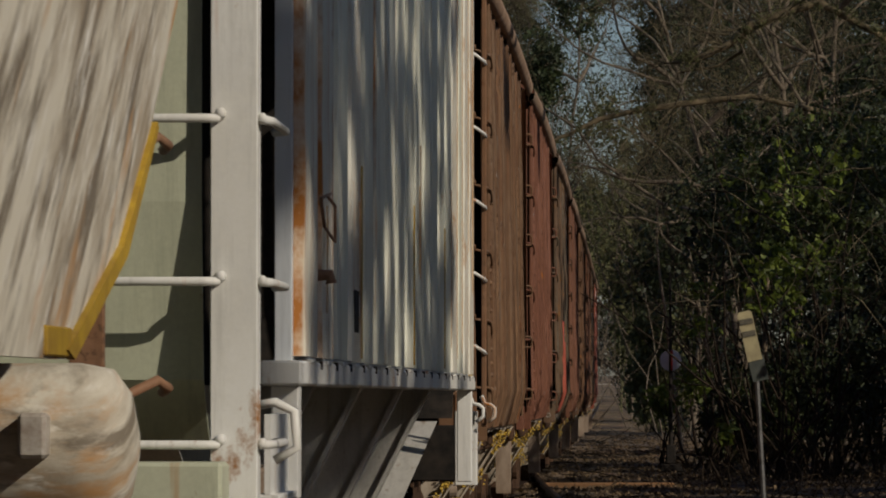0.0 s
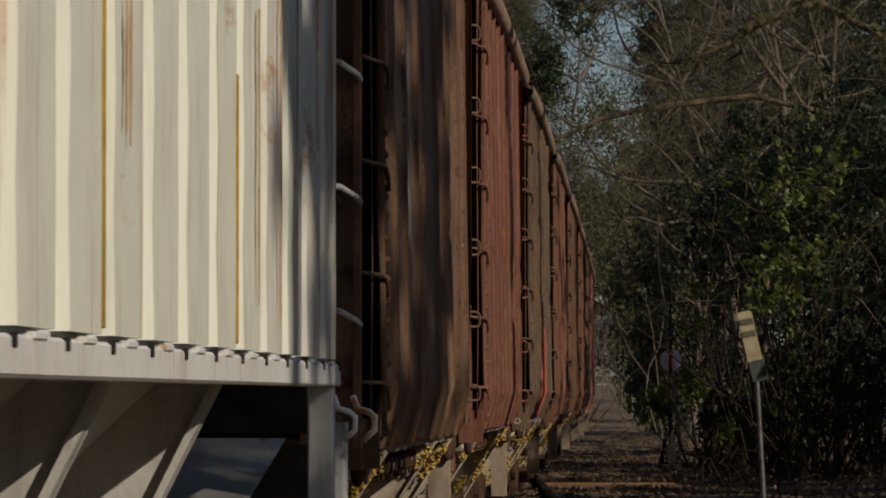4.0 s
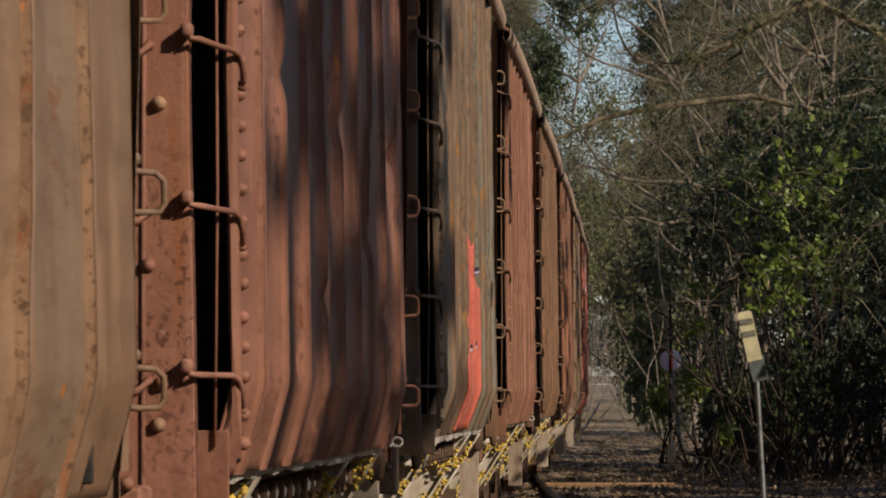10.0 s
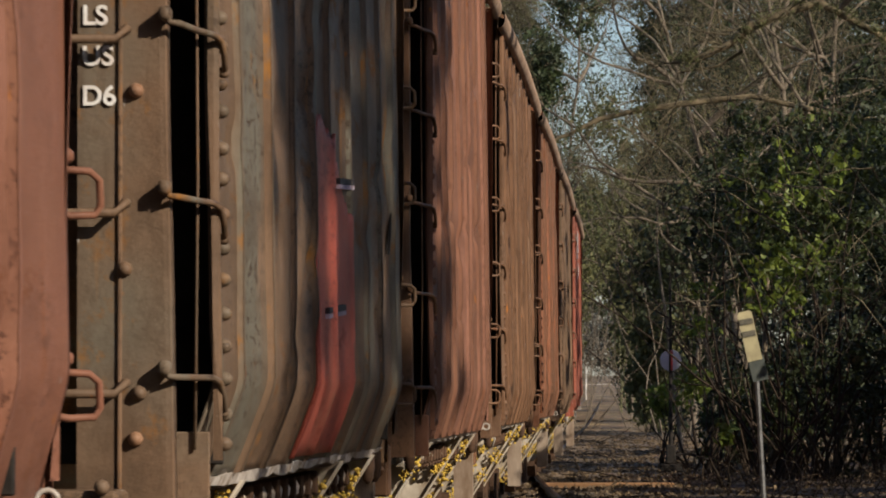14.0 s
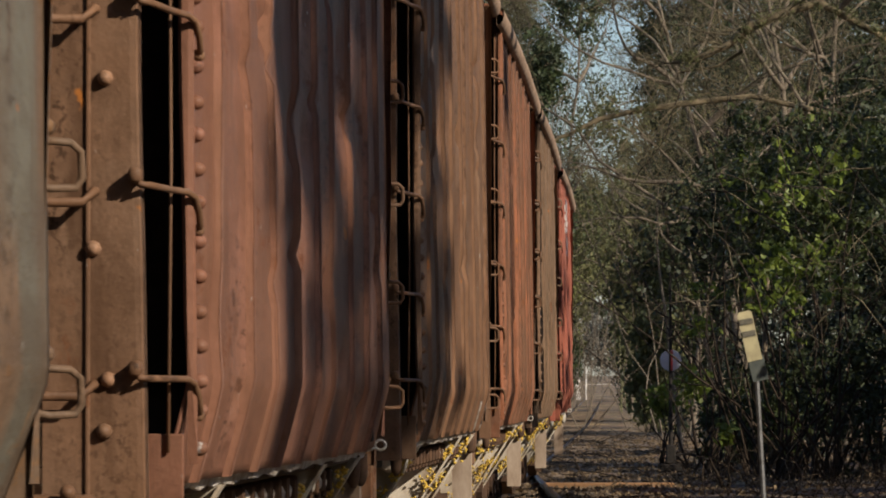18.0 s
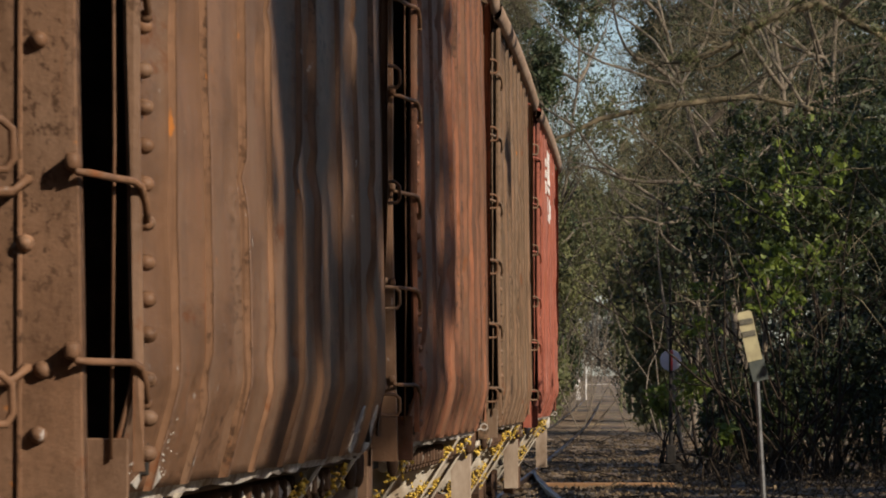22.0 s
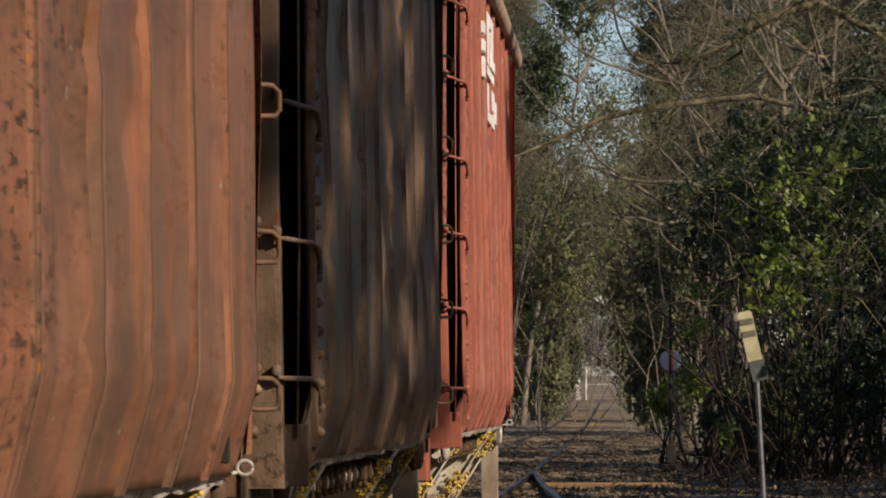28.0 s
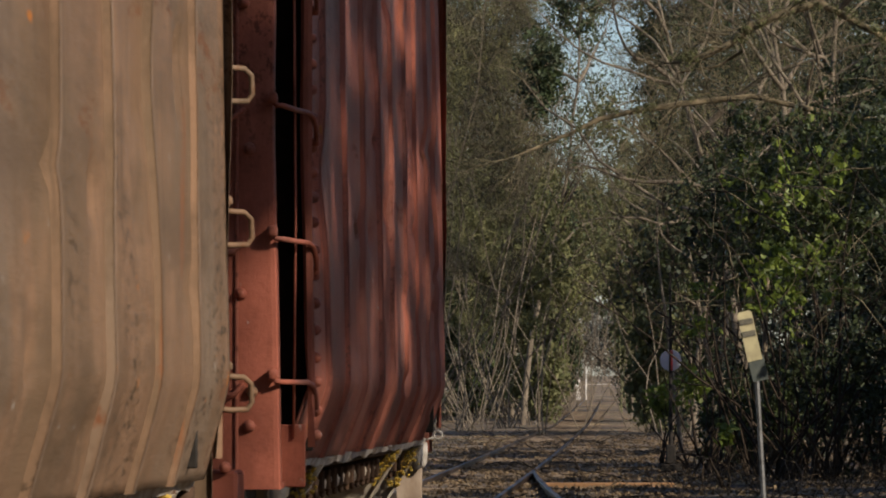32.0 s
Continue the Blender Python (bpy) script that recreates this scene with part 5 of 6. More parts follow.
    # the wood farther on, closing over the track
    for k, (px, y, h, w, leaf) in enumerate(((925, 245, 13, 2.2, M_LEAF_OLIVE), (890, 255, 22, 3.4, M_FINE_OLIVE), (825, 262, 23, 3.6, M_LEAF_OLIVE), (1192, 200, 8, 1.8, M_LEAF_OLIVE), (1200, 185, 10, 2.2, M_LEAF_OLIVE), (1250, 175, 14, 2.8, M_LEAF_DARK),
                                             (1330, 170, 18, 3.2, M_NEEDLE), (1420, 165, 19, 3.4, M_LEAF_DARK), (1520, 160, 19, 3.4, M_LEAF_DARK), (930, 300, 17, 4.0, M_LEAF_OLIVE), (1190, 300, 20, 4.2, M_LEAF_OLIVE), (740, 262, 24, 3.6, M_LEAF_OLIVE),
                                             (1290, 240, 24, 4.4, M_LEAF_DARK), (1400, 235, 24, 4.4, M_NEEDLE), (1510, 230, 25, 4.6, M_LEAF_DARK), (850, 270, 22, 4.4, M_NEEDLE), (760, 260, 24, 4.6, M_LEAF_DARK), (660, 240, 22, 4.6, M_NEEDLE), (1600, 200, 22, 4.0, M_LEAF_DARK))):
        shrub("woodland tree with olive winter foliage", at_px(px, y), y, w, h, 360 + k, leaf, 0.24, 260, 34, "woodland_tree", 0.6, 6, M_BARK)
    # fine winter crowns that close the sky on both sides of the gap
    for k, (px, y, h, w, mat) in enumerate(((640, 175, 26, 3.2, M_FINE), (720, 180, 27, 3.2, M_FINE_OLIVE), (800, 188, 28, 3.2, M_FINE), (850, 196, 29, 2.5, M_FINE_OLIVE), (900, 205, 28, 1.7, M_FINE), (830, 230, 36, 4.2, M_FINE_OLIVE), (730, 235, 36, 4.2, M_FINE),
                                            (1215, 190, 27, 1.9, M_FINE), (1240, 184, 28, 3.0, M_FINE_OLIVE), (1320, 180, 28, 3.2, M_FINE), (1400, 176, 28, 3.2, M_FINE), (1480, 172, 28, 3.2, M_FINE_OLIVE), (1560, 168, 27, 3.2, M_FINE), (1270, 240, 38, 4.4, M_FINE), (1390, 235, 38, 4.6, M_FINE_OLIVE), (1520, 230, 38, 4.6, M_FINE),
                                            (985, 290, 17, 3.0, M_FINE))):
        shrub("bare winter tree with a haze of fine twigs", at_px(px, y), y, w, h, 700 + k, mat, 1.0, 190, 40, "woodland_tree", 0.8, 9, M_BARK, None, 0.12 if px != 985 else 0.45, 42)
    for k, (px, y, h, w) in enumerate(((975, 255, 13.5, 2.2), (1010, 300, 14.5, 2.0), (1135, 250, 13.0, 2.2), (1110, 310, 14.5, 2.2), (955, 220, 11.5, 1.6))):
        shrub("olive-leaved tree beside the far track, some with sunlight in the colour", at_px(px, y), y, w, h, 740 + k, M_LEAF_PALE if k % 2 else M_LEAF_OLIVE, 0.22, 150, 30, "woodland_tree", 0.55, 6, M_BARK, None, 0.36)
    for k, (px, y, h, w, leaf, low) in enumerate(((962, 170, 14.8, 0.75, M_NEEDLE, 0.76), (1150, 185, 18.5, 1.0, M_NEEDLE, 0.66), (1030, 200, 20.0, 1.5, M_NEEDLE, 0.83), (1120, 215, 12.5, 1.1, M_LEAF_OLIVE, 0.5), (1045, 260, 13.6, 1.5, M_LEAF_OLIVE, 0.66), (985, 235, 11.0, 1.1, M_LEAF_DARK, 0.55), (1175, 150, 7.6, 0.8, M_LEAF_DARK, 0.5), (1215, 160, 9.0, 0.9, M_LEAF_OLIVE, 0.45))):
        shrub("pine with dark tufted needles against the sky" if leaf is M_NEEDLE else "tree with olive leaves leaning to the track", at_px(px, y), y, w, h, 820 + k, leaf, 0.2, 90, 26, "pine_tree" if leaf is M_NEEDLE else "woodland_tree", 0.42, 3, M_BARK, None, low)
    for k, (px, y, h, r, mat) in enumerate(((1372, 92, 6.0, 0.075, M_PALE_TWIG), (1270, 98, 5.0, 0.07, M_BARK), (1206, 122, 7.0, 0.06, M_BARK), (1318, 100, 6.5, 0.05, M_BARK), (1445, 95, 6.0, 0.06, M_BARK), (1236, 110, 6.0, 0.035, M_DARK_TWIG), (1420, 99, 6.0, 0.045, M_PALE_TWIG), (1120, 300, 9.0, 0.16, M_BARK), (1165, 260, 10.0, 0.12, M_BARK), (880, 300, 12.0, 0.12, M_PALE_TWIG), (868, 310, 12.0, 0.1, M_BARK))):
        tree("slim bare trunk standing in the undergrowth", at_px(px, y), y, h, 860 + k, None, lean=(0.0, 0.0, 0.3), limbs=4 if y < 200 else 2, twig=3, depth=2, trunk_r=r, bark=mat, start=0.6, wide=0.6 if y < 200 else 0.25)
    # Pale leaf colour paints sunlight on some trees of the clearing.
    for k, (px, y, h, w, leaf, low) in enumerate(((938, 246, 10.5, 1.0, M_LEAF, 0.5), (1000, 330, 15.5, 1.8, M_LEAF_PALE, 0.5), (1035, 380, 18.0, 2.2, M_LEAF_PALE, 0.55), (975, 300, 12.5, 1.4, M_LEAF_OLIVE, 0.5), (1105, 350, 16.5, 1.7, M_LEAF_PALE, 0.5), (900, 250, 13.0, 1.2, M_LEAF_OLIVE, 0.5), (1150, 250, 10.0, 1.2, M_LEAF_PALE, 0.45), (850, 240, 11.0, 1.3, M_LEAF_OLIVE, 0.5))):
        shrub("olive-green tree at the far clearing, some with sunlight in the colour", at_px(px, y), y, w, h, 900 + k, leaf, 0.24, 110, 28, "woodland_tree", 0.55, 4, M_BARK, None, low)
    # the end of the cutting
    # The trees beyond the road carry haze in their leaf colour.
    for k, (px, y, h, w, leaf) in enumerate(((1010, 960, 20, 6.5, M_FAR_HAZE), (1045, 985, 17, 6.0, M_FAR_HAZE), (1080, 970, 18, 6.0, M_FAR_HAZE), (1115, 960, 21, 6.5, M_FAR_HAZE), (965, 420, 20, 4.0, M_LEAF_OLIVE), (1165, 420, 21, 4.5, M_LEAF_OLIVE), (985, 640, 20, 4.5, M_LEAF_OLIVE), (1130, 640, 20, 4.5, M_LEAF_DARK))):
        shrub("distant woodland tree, haze put into the colour of the farthest", at_px(px, y), y, w, h, 420 + k, leaf, 0.6, 170, 24, "woodland_tree", 1.2, 6, M_PALE_TWIG)
    for k, (px, y, h, w, leaf) in enumerate(((965, 230, 3.5, 0.9, M_LEAF_OLIVE), (970, 290, 4.5, 1.2, M_LEAF_OLIVE), (1000, 360, 6, 1.4, M_LEAF_DARK), (1150, 180, 4.5, 0.7, M_LEAF_OLIVE), (1145, 240, 5.5, 1.0, M_LEAF_OLIVE), (1118, 320, 7, 1.3, M_LEAF_DARK), (1115, 420, 9, 1.8, M_LEAF_OLIVE), (1002, 440, 8, 1.6, M_LEAF_OLIVE))):
        shrub("shrub along the far track", at_px(px, y), y, w, h, 460 + k, leaf, 0.3, 90, 24, "shrub", 0.5, 6)
    cab = thing("signal_cabinet", "small white trackside cabinet far down the line", "cabinet", at=pose(at_px(1024, 420), 420, ground_height(at_px(1024, 420), 420)))
    part("cabinet_body", Shape().box(-0.2, 0.2, -0.2, 0.2, 0, 1.1, 0.03).box(-0.3, 0.1, -0.2, 0.2, 1.1, 1.8, 0.03).mesh("cabinet_body"), M_WHITE_MARK, cab)
    part("cabinet_pole", Shape().tube([(0.65, 0, 0), (0.7, 0, 3.2)], 0.07, 8).mesh("cabinet_pole"), M_WHITE_MARK, cab)
    for k, (px, y, h, w) in enumerate(((1035, 430, 17, 2.6), (1085, 480, 19, 3.2), (1120, 400, 16, 2.6), (1060, 560, 21, 3.6), (1000, 380, 16, 2.6))):
        shrub("olive crown arching over the far track", at_px(px, y), y, w, h, 480 + k, M_LEAF_DARK if k % 2 else M_LEAF_OLIVE, 0.34, 120, 26, "woodland_tree", 0.8, 5, M_BARK, None, 0.42)
    # crowns that close over the line
    for k, (px, y, h, leaf, lean) in enumerate(((925, 225, 19, M_NEEDLE, (0.05, 0, 0.2)), (905, 260, 22, M_LEAF_OLIVE, (0.0, 0, 0.1)), (1175, 230, 15, M_LEAF_OLIVE, (-0.2, 0, 0.1)), (1185, 205, 15, M_LEAF_OLIVE, (-0.3, 0, 0.0)), (1150, 330, 19, M_LEAF_OLIVE, (-0.2, 0, 0.0)))):
        tree("tall tree with tufted crown leaning over the track", at_px(px, y), y, h, 380 + k, leaf, 0.2, 9, 0.5, lean, 15, 5, 2, 0.15, None, "tree", 0.3, 0.7)
    # thin pale stems at the mouth of the tunnel
    rng = np.random.default_rng(9)
    cane = thing("cane_thicket", "thicket of thin pale upright stems", "thicket", "undergrowth", kind="stuff", at=pose(at_px(1146, 290), 290, 0.3))
    lines = []
    for _ in range(26):
        p = np.array([rng.normal(0, 0.8), rng.normal(0, 4.0), 0])
        pts = wander(rng, p, (rng.normal(0, 0.08), 0, 1), rng.uniform(3.5, 6.5), 5, 0.05)
        lines.append((pts, np.linspace(0.045, 0.02, 6)))
    part("stem_mass", tubes("stem_mass", lines, 4), M_CANE, cane, "pale upright canes")


def make_undergrowth():
    """Dead vines, sticks and weeds along the edges of the track."""
    rng = np.random.default_rng(21)
    lines = []
    for _ in range(190):
        y = rng.uniform(74, 112)
        x = at_px(rng.uniform(1195, 1570), y)
        z = ground_height(x, y) + rng.uniform(0.8, 7.0)
        pts = wander(rng, (x, y, z), (rng.normal(0, 0.6), rng.normal(0, 0.4), rng.normal(-0.4, 0.6)), rng.uniform(0.5, 2.4), 7, 0.25, -0.05)
        r = rng.uniform(0.004, 0.016)
        lines.append((pts, np.linspace(r, r * 0.6, len(pts))))
    tagged(part("vine_tangle", tubes("vine_tangle", lines, 3), M_DARK_TWIG), "bare brown vines hanging among the evergreens", "vines", kind="stuff")
    lines = []
    for _ in range(110):
        y = rng.uniform(74.5, 79)
        x = at_px(rng.uniform(1270, 1570), y)
        z = ground_height(x, y) + rng.uniform(2.6, 7.6)
        pts = wander(rng, (x, y, z), (rng.normal(0, 0.8), rng.normal(0, 0.3), rng.normal(-0.2, 0.7)), rng.uniform(0.5, 2.2), 8, 0.22, -0.04)
        r = rng.uniform(0.004, 0.013)
        lines.append((pts, np.linspace(r, r * 0.5, len(pts))))
    tagged(part("bare_sprigs", tubes("bare_sprigs", lines, 4), M_TWIG), "sunlit bare sprigs in front of the evergreens", "vines", kind="stuff")
    for name, label, n, (pa, pb), (ya, yb), mat in (("brush", "tangle of dead vines and sticks beside the track", 620, (1185, 1620), (62, 104), M_BRUSH),
                                                   ("brush", "pale dry stems in the undergrowth", 120, (1110, 1600), (64, 200), M_PALE_TWIG),
                                                   ("brush", "tangle of dead brush along the far bank", 520, (640, 1000), (230, 340), M_BRUSH)):
        lines = []
        for _ in range(n):
            y = rng.uniform(ya, yb)
            x = at_px(rng.uniform(pa, pb), y)
            ln = rng.uniform(0.3, 1.15) * (2.0 if y > 200 else 1.0)
            pts = wander(rng, (x, y, ground_height(x, y) - 0.02), (rng.normal(0, 0.7), rng.normal(0, 0.5), rng.uniform(0.2, 1.2)), ln, 6, 0.3, -0.09)
            r = rng.uniform(0.003, 0.010) * (2.5 if y > 200 else 1.0)
            lines.append((pts, np.linspace(r, r * 0.5, len(pts))))
        ob = part(name, tubes(name, lines, 3), mat)
        tagged(ob, label, "brush", kind="stuff")
    lines = []
    for _ in range(260):
        y = rng.uniform(60, 190)
        x = at_px(rng.uniform(790, 1230), y)
        pts = wander(rng, (x, y, ground_height(x, y) + 0.03), (rng.normal(0, 1.0), rng.normal(0, 0.5), rng.uniform(-0.02, 0.12)), rng.uniform(0.3, 1.6), 5, 0.16, -0.02)
        r = rng.uniform(0.005, 0.016)
        lines.append((pts, np.linspace(r, r * 0.5, len(pts))))
    tagged(part("fallen_sticks", tubes("fallen_sticks", lines, 4), M_BRUSH), "fallen sticks lying between and beside the rails", "sticks", kind="stuff")
    clods = Shape()
    dice = random.Random(12)
    for _ in range(2600):
        y = dice.uniform(60, 170)
        x = at_px(dice.uniform(785, 1230), y)
        clods.lump((x, y, ground_height(x, y) + 0.01), dice.uniform(0.015, 0.05), dice)
    tagged(part("clods", clods.mesh("clods"), plain("dark clods and ballast", (0.05, 0.036, 0.024), (0.22, 0.15, 0.09), 1.5, 0.95)), "dark clods, bark and ballast on the ground", "debris", kind="stuff")
    c = []
    for _ in range(1500):
        y = rng.uniform(58, 150)
        px = rng.uniform(700, 1600)
        x = at_px(px, y)
        for _ in range(7):
            u, v = x + rng.normal(0, 0.3), y + rng.normal(0, 0.5)
            c.append((u, v, ground_height(u, v) + 0.015))
    ob = part("leaf_litter", leaves("leaf_litter", c, np.full(len(c), 0.03), 2, 0.08, rng, 3.0), M_DRY)
    tagged(ob, "scattered dry leaves on the ground", "leaf litter", kind="stuff")


def make_shade_trees():
    """Trees beside the camera, out of view: some throw the dappled shade on the passing cars and the track, an added
    hedge shades the verge, added crowns and a ring block sky light.
    """
    for k, (py, reach, up) in enumerate(((17.2, 24.0, 3.2), (19.2, 25.0, 3.1), (21.8, 25.0, 3.3), (25.2, 24.0, 3.2), (66, 20, 0.5), (78, 20, 2.0), (90, 22, 2.5), (99, 22, 0.5), (116, 21, 0.6), (134, 22, 0.6), (158, 22, 0.6), (180, 22, 0.8), (108, 20, 1.0), (124, 22, 1.2), (142, 20, 1.2))):
        p = Vector((side_x(py), py, up)) + SUN_TO * reach
        rng = np.random.default_rng(500 + k)
        t = thing("oak_tree", "tall oak with a thin crown beside the track", "tree", "woodland trees", at=pose(p.x, p.y, ground_height(p.x, p.y)))
        trunk = wander(rng, (0.8, -0.5, -0.1), (0, 0, 1), p.z + 3, 8, 0.04)
        part("trunk", tubes("trunk", [(trunk, np.linspace(0.25, 0.08, 9))], 8), M_BARK, t)
        small, tips = [], []
        branch_out(rng, trunk[3:], 0.12, 12, 2.6, (0, 0, 0.1), small, tips, 2, 0.25, 0.012)
        tagged(part("twig_mass", tubes("twig_mass", small, 3), M_TWIG, t), kind="stuff")
        n = 66 if k < 4 else 70
        c = rng.normal(size=(n, 3)) * (np.array([0.7, 0.7, 1.3]) if k == 0 else np.array([1.2, 1.3, 1.4])) + np.array([0, 0, p.z])
        c = np.repeat(c, 5, axis=0) + rng.uniform((-0.1, -0.85, -0.05), (0.1, 0.85, 0.05), (5 * n, 3))
        part("crown", leaves("crown", c, rng.uniform(0.1, 0.24, 5 * n), 70, 0.12, rng), M_LEAF_DARK, t)
    # Unseen oaks added overhead to cut the sky light on the train.
    for k in range(9):
        rng = np.random.default_rng(700 + k)
        x, y = -8.5 - 1.2 * (k % 2), -34 + 10.5 * k
        t = thing("oak_tree", "unseen oak added over the track to block sky light", "tree", "woodland trees", at=pose(x, y, ground_height(x, y)))
        trunk = wander(rng, (0, 0, -0.1), (0.1, 0, 1), 13.5, 8, 0.03)
        limbs = [(wander(rng, trunk[-2], (1, rng.normal(0, 0.25), 0.28), 11, 8, 0.07), np.linspace(0.16, 0.03, 9)) for _ in range(3)]
        part("trunk", tubes("trunk", [(trunk, np.linspace(0.3, 0.17, 9))], 8), M_BARK, t)
        for line in limbs:
            part("limb", tubes("limb", [line], 6), M_BARK, t)
        c = rng.uniform((-4, -5.5, 13.2), (13, 5.5, 18), (85, 3))
        tagged(part("crown", leaves("crown", c, rng.uniform(0.6, 1.2, 85), 44, 0.42, rng), M_LEAF_OLIVE, t), kind="stuff")
    # Second unseen row, added to close the high sky on the right.
    for k in range(8):
        rng = np.random.default_rng(760 + k)
        x, y = 17.0 + 1.0 * (k % 2), -34 + 11.5 * k
        t = thing("oak_tree", "unseen oak added beside the track to block sky light", "tree", "woodland trees", at=pose(x, y, ground_height(x, y)))
        trunk = wander(rng, (0, 0, -0.1), (-0.05, 0, 1), 18, 8, 0.03)
        part("trunk", tubes("trunk", [(trunk, np.linspace(0.3, 0.14, 9))], 8), M_BARK, t)
        for _ in range(3):
            part("limb", tubes("limb", [(wander(rng, trunk[-2], (-1, rng.normal(0, 0.25), 0.2), 9, 8, 0.07), np.linspace(0.14, 0.03, 9))], 6), M_BARK, t)
        c = rng.uniform((-12.5, -6, 17.0), (-2.5, 6, 21), (110, 3))
        tagged(part("crown", leaves("crown", c, rng.uniform(0.6, 1.2, 110), 44, 0.42, rng), M_LEAF_DARK, t), kind="stuff")
    # Ring of unseen trees added around the camera to lower sky light.
    ring = [(14 + 1.5 * (k % 2), -42 + 8 * k, 20 if k < 3 else 9) for k in range(11)] + [(-24 + 7.5 * k, -48, 24) for k in range(6)] + [(-13 - 2 * (k % 2), -38 + 9 * k, 19) for k in range(15)]
    for k, (x, y, h) in enumerate(ring):
        shrub("unseen tree added round the camera to block sky light", x, y, 4.2, h, 600 + k, M_LEAF_DARK, 0.5, 70 + int(4 * h), 30, "woodland_tree", 1.0, 5, M_BARK)
    # Unseen hedge, added only to shade the verge.
    for k in range(9):
        y = 44 + 5.5 * k
        shrub("unseen evergreen shrub added to shade the verge", 0.0605 * y + 2.9 + 0.4 * (k % 2), y, 2.0, 4.9 + 0.35 * (k % 3), 540 + k, M_LEAF_DARK, 0.28, 150, 34, "shrub", 0.6, 6)


def make_road():
    s = Shape()
    xs = np.linspace(-260, 260, 27)
    s.grid([[(x, y, ground_height(x, y) + 0.12) for x in xs] for y in (890, 897, 903, 910)], (0, 0, -0.3))
    ob = part("road", s.mesh("road"), plain("pale sandy road", (0.5, 0.44, 0.36), (0.36, 0.31, 0.25), 0.6, 0.95))
    tagged(ob, "pale sandy road crossing far down the line", "road", kind="structure")


def road_car(label, body_mat):
    car = thing("car", label, "car", "cars on the far road")
    out = [(-2.1, 0.3), (2.1, 0.3), (2.15, 0.75), (1.9, 0.9), (1.0, 0.98), (-1.9, 1.0), (-2.15, 0.8)]
    part("body", Shape().prism([(a, b) for a, b in out], "y", -0.85, 0.85).mesh("body"), body_mat, car)
    part("cabin", Shape().prism([(-1.6, 0.99), (0.95, 0.97), (0.3, 1.45), (-1.2, 1.47)], "y", -0.72, 0.72).mesh("cabin"), M_GLASS, car, "dark glazed cabin")
    part("roof", Shape().box(-1.15, 0.3, -0.7, 0.7, 1.44, 1.5, 0.02).mesh("roof"), body_mat, car)
    for x in (-1.3, 1.3):
        for y in (-0.8, 0.8):
            part("wheel", shared("car_wheel", lambda: Shape().tube([(0, -0.1, 0), (0, 0.1, 0)], 0.32, 16).mesh("wheel")), M_BLACK, car, at=Matrix.Translation((x, y, 0.32)))
    return car


make_ground()
make_road()
make_track()
make_switch_stand()
make_marker()
make_woods()
make_undergrowth()
make_shade_trees()

# ---------------------------------------------------------------- the train
# seconds at which the near corner of each body would reach the camera
CORNERS = [10.63, 14.38, 18.20, 21.98, 25.58, 29.48, 33.33, 37.28]
FARS = [13.58, 17.18, 21.08, 24.76, 28.68, 32.62, 36.32, 40.45]


def hopper_paints():
    P = {}
    P[0] = paint("brown car paint", (0.202, 0.107, 0.060), (0.224, 0.133, 0.077), third=(0.215, 0.142, 0.093))
    P[1] = paint("faded red brown car paint", (0.249, 0.107, 0.069), (0.206, 0.093, 0.058), chalk_amount=0.2, third=(0.292, 0.138, 0.095))
    P[2] = paint("olive brown car paint", (0.155, 0.101, 0.065), (0.185, 0.114, 0.071), rust=(0.258, 0.112, 0.026), rust_amount=0.8, third=(0.163, 0.146, 0.112))
    P[3] = paint("red brown car paint", (0.232, 0.105, 0.065), (0.185, 0.090, 0.056), third=(0.275, 0.129, 0.086))
    P[4] = paint("tan brown car paint", (0.159, 0.084, 0.047), (0.189, 0.101, 0.057), third=(0.194, 0.116, 0.073))
    P[5] = paint("patchy orange brown car paint", (0.159, 0.086, 0.053), (0.215, 0.095, 0.055), rust_amount=0.7, third=(0.30, 0.115, 0.06))
    P[6] = paint("grey olive car paint", (0.163, 0.107, 0.066), (0.202, 0.120, 0.073), third=(0.198, 0.138, 0.095))
    P[7] = paint("red oxide car paint", (0.361, 0.112, 0.073), (0.327, 0.103, 0.065), chalk_amount=0.15, third=(0.310, 0.129, 0.095))
    return P


def letters_mesh(word, size):
    cu = bpy.data.curves.new("letters", "FONT")
    cu.body, cu.size, cu.extrude, cu.offset = word, size, 0.002, 0.0015
    ob = bpy.data.objects.new("letters", cu)
    me = bpy.data.meshes.new_from_object(ob)
    bpy.data.objects.remove(ob)
    me.name = "marking"
    return me


PAINTS = hopper_paints()
LABELS = ["brown ribbed hopper car with pale scuffs and rust", "faded red-brown ribbed hopper car, much dented", "olive-brown ribbed hopper car with red spray paint",
          "red-brown ribbed hopper car with rust stains", "tan-brown ribbed hopper car with pale dust at its foot", "patchy orange-brown ribbed hopper car",
          "grey-olive ribbed hopper car, weathered", "red-oxide ribbed hopper car with white lettering blocks"]
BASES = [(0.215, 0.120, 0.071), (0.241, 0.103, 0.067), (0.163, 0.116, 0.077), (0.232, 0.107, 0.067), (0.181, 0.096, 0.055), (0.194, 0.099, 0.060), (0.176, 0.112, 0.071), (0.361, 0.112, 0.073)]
# Crest colour lightened from the car's: wear and highlight together.
EDGES = [paint("worn ridge paint with highlight", tuple(1.3 * c + 0.05 for c in b), tuple(1.05 * c + 0.01 for c in b), chalk_amount=0.95, rust_amount=0.35) for b in BASES]
TRAIN = []
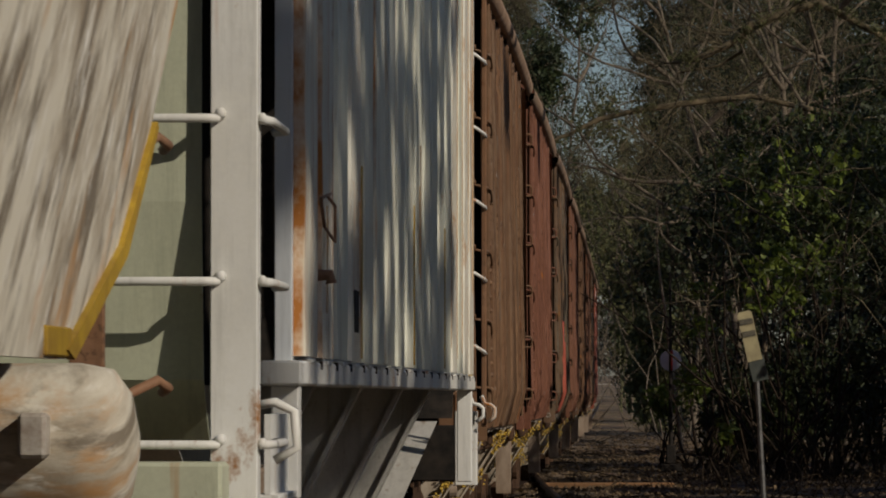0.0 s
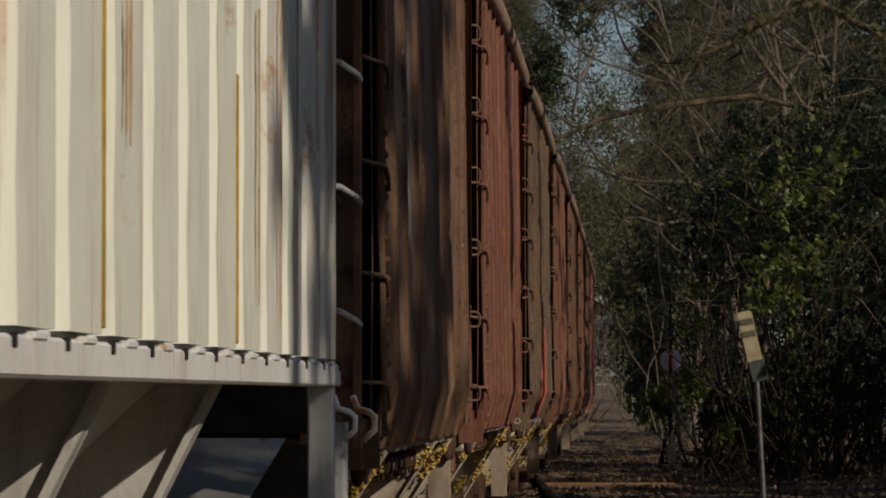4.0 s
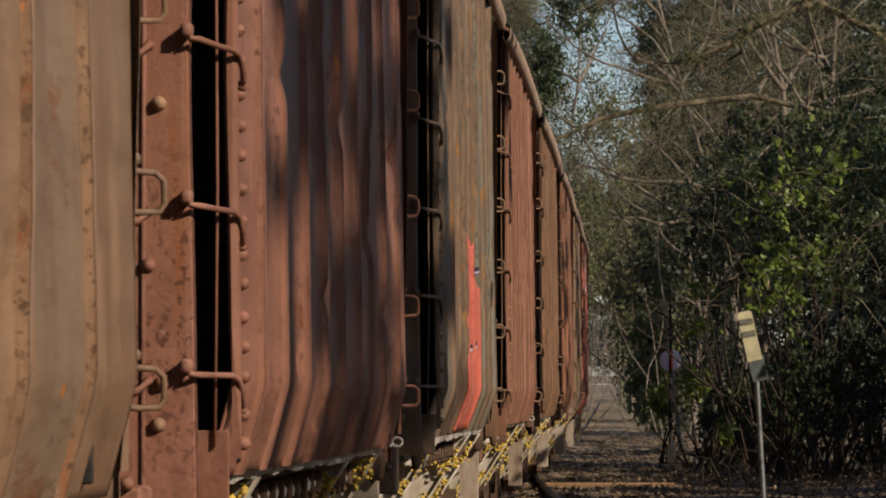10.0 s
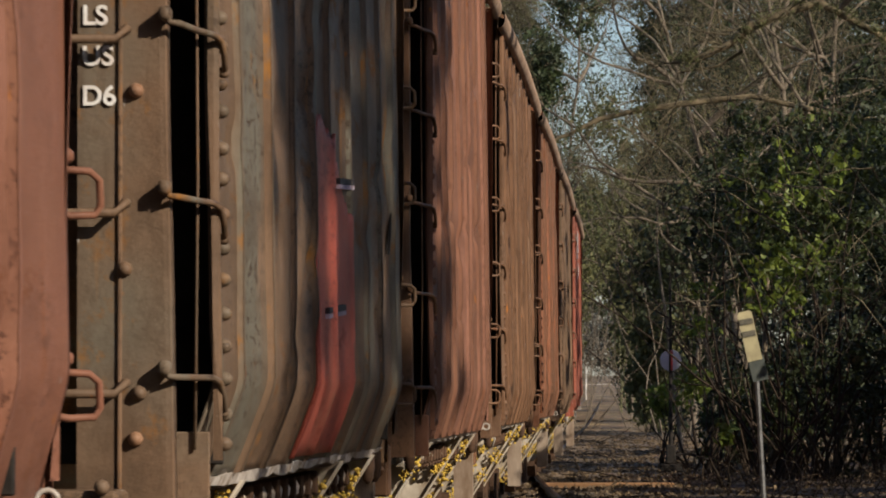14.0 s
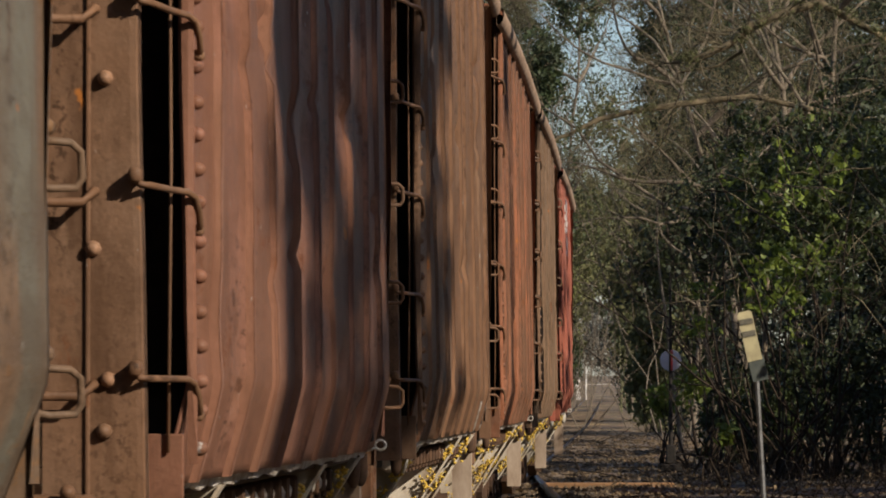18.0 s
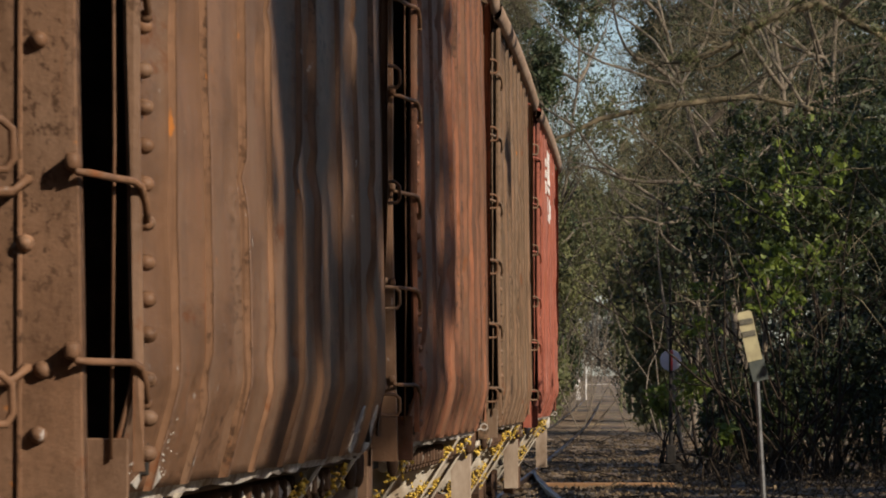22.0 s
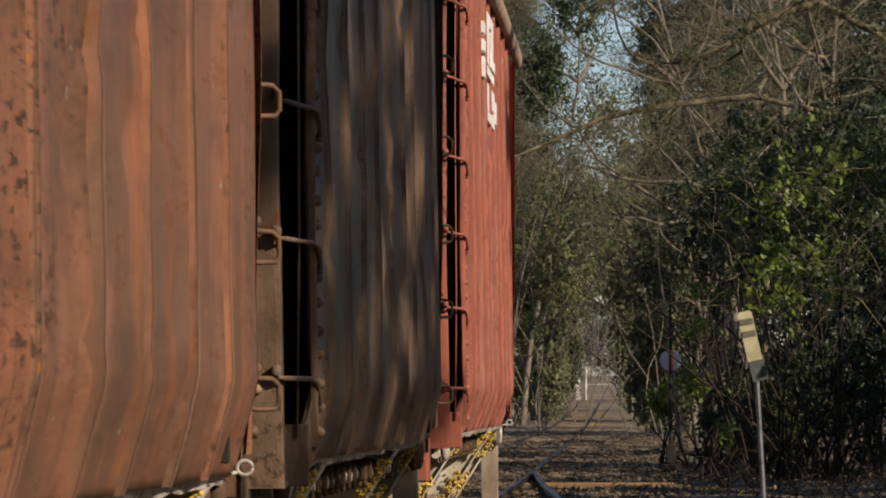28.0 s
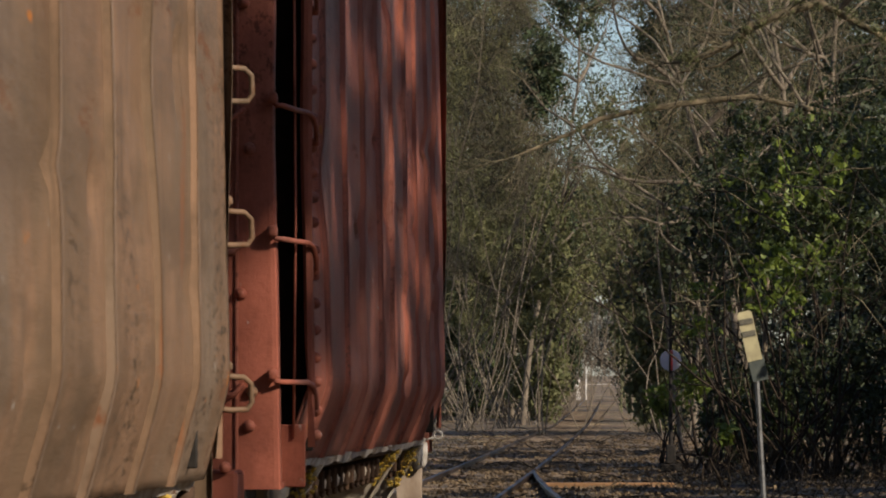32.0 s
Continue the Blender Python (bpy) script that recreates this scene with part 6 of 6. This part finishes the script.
for i in range(8):
    near = CORNERS[i] * PACE
    far = FARS[i] * PACE
    half = 0.5 * (far - near)
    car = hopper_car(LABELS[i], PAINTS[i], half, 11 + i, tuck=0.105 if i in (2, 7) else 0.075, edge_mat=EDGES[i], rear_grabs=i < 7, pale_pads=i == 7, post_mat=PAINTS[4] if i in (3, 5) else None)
    TRAIN.append((car, 0.5 * (near + far)))
    if i == 0:
        rows = []
        for q in range(15):
            z = 1.86 + 0.1 * q
            x = HALF - 0.004 - 0.016 * (z - 1.345)
            wave = 0.03 * math.sin(3.0 * q)
            rows.append([(x, -half + 2.09 + wave, z), (x, -half + 2.37 + 0.6 * wave, z + 0.01)])
        part("paint_patch", Shape().grid(rows, (-0.02, 0, 0)).mesh("paint_patch"), M_PATCH, car, "pale grey-blue paint patch")
    if i == 2:
        rng = random.Random(5)
        tops = [1.5, 2.2, 2.32, 2.3, 2.25, 2.18, 2.2, 2.1, 1.98, 1.9, 1.6]
        draw = random.Random(11 + i)
        at = [-half + 0.62 + (2 * half - 0.7) / 9 * k + draw.uniform(-0.05, 0.05) for k in range(9)]
        cols = [(-half + 3.43 + 0.03 * k, float(np.interp(k / 7.67, range(11), tops)) + rng.uniform(-0.02, 0.02)) for k in range(77)]

        def spray_x(y, z):
            x = HALF - 0.006 - 0.105 * min(1, max(0, (1.345 - z) / 0.285)) ** 1.1 - 0.016 * max(0.0, z - 1.345)
            for c in at:
                x += 0.018 * math.exp(-((y - c - 0.02) / 0.14) ** 2) + 0.013 * math.exp(-((y - c) / 0.035) ** 2)
            return x
        rows = []
        for q in np.linspace(0, 1, 24):
            rows.append([(spray_x(y, 1.08 + q * (top - 1.08)), y, 1.08 + q * (top - 1.08)) for y, top in cols])
        part("spray_paint", Shape().grid(rows, (-0.012, 0, 0)).mesh("spray_paint", True), M_RED_MARK, car, "coral red spray-painted shape")
        for name, y0, y1, z0, z1, mat in (("spray_shadow", 2.75, 3.65, 1.60, 1.622, M_BLACK_MARK), ("spray_outline", 2.75, 3.65, 1.582, 1.598, M_PINK_MARK),
                                          ("spray_shadow", 3.3, 4.1, 2.10, 2.122, M_BLACK_MARK), ("spray_outline", 3.3, 4.1, 2.082, 2.098, M_PINK_MARK)):
            tilt = 0.03 if y1 - y0 > 0.5 else 0.0
            y0, y1 = y0 + 1.33 - half, y1 + 1.33 - half
            out = [(y0, z0), (y1, z0 + tilt), (y1, z1 + tilt), (y0, z1)]
            part(name, Shape().prism(out, "x", HALF - 0.03, HALF + 0.006).mesh(name), mat, car)
        for word, z in (("LS", 2.305), ("US", 2.195), ("D6", 2.087)):
            part("marking", letters_mesh(word, 0.075), M_WHITE_MARK, car, "stencilled white characters", at=pose(1.262, -half - BAY - 0.02, z, 90, 0, 0))
        tear = Shape().prism([(half - 1.2, 1.93), (half - 1.12, 1.95), (half - 0.9, 2.17), (half - 0.98, 2.17)], "x", HALF - 0.012, HALF - 0.003)
        part("torn_slot", tear.mesh("torn_slot"), M_BLACK, car, "black slot torn in the sheet")
    if i == 4:
        rng = random.Random(8)
        splash = Shape()
        for y0, wide in ((-half + 0.8, 0.36), (half - 1.2, 0.3), (half - 0.35, 0.16)):
            rows = []
            for q in range(9):
                z = 1.063 + 0.024 * q
                w = wide * (1 - (q / 8.5) ** 1.3) * rng.uniform(0.55, 1.1)
                x = HALF - 0.009 - 0.075 * min(1, max(0, (1.345 - z) / 0.285)) ** 1.1
                rows.append([(x + rng.uniform(-0.006, 0.004), y0 + w * u + rng.uniform(-0.01, 0.01), z + rng.uniform(-0.008, 0.008)) for u in (-1, -0.6, -0.2, 0.2, 0.6, 1)])
            splash.grid(rows, (-0.02, 0, 0))
            for _ in range(160):
                z = 1.07 + abs(rng.gauss(0, 0.07))
                splash.lump((HALF - 0.016 - 0.075 * min(1, max(0, (1.345 - z) / 0.285)) ** 1.1, y0 + rng.gauss(0, 0.6 * wide), z), rng.uniform(0.002, 0.006), rng)
        tagged(part("dust_splash", splash.mesh("dust_splash"), M_PALE, car, "splash of whitish dust"), kind="stuff")
    if i == 7:
        for y0, y1, z0, z1 in ((1.25, 1.55, 3.80, 3.88), (1.3, 1.65, 3.68, 3.76), (1.3, 1.6, 3.50, 3.64), (1.95, 2.3, 3.64, 4.0), (2.3, 2.8, 3.92, 4.0), (2.75, 3.1, 3.66, 4.0), (3.1, 3.5, 3.66, 3.73), (1.9, 3.3, 3.56, 3.62), (1.9, 2.3, 3.24, 3.5), (2.3, 3.4, 3.24, 3.31), (2.8, 3.4, 3.36, 3.5), (3.5, 3.9, 3.3, 3.46)):
            part("marking", Shape().box(HALF - 0.08, HALF - 0.014, -half + 2.0 + y0, -half + 2.0 + y1, z0, z1, 0).mesh("marking"), M_WHITE_MARK, car, "worn white block lettering")

white_near, white_far = 5.11 * PACE, 9.65 * PACE
white = cream_car(0.5 * (white_far - white_near))
TRAIN.append((white, 0.5 * (white_near + white_far)))
lead_half = 7.5
lead = lead_car(lead_half)
TRAIN.append((lead, 12.9 - lead_half))


CARS = [(road_car("light blue car on the far road", plain("light blue car paint", (0.35, 0.45, 0.6), (0.3, 0.4, 0.55), 2, 0.3)), 1045, 23.0),
        (road_car("dark red car on the far road", plain("dark red car paint", (0.16, 0.03, 0.04), (0.13, 0.03, 0.03), 2, 0.3)), 1046, 24.0),
        (road_car("pale silver car on the far road", plain("silver car paint", (0.6, 0.64, 0.7), (0.5, 0.55, 0.62), 2, 0.3)), 1068, 31.0)]


def motions():
    for car, px, t0 in CARS:
        def spot(t):
            x = at_px(px, 898) + 5.6 * (t - t0)
            return Matrix.Translation((x, 898, ground_height(0, 898) + 0.14))
        walk(car, [(t, spot(t)) for t in range(0, 33, 4)])
    for car, y0 in TRAIN:
        walk(car, [(t, car_pose(y0 - PACE * t)) for t in range(0, 33, 2)])
    turn = PACE / 0.42
    for w, dy in WHEELSETS:
        walk(w, [(0.2 * k, Matrix.Translation((0, dy, 0.42)) @ Matrix.Rotation(turn * 0.2 * k, 4, "X")) for k in range(161)])


motions()
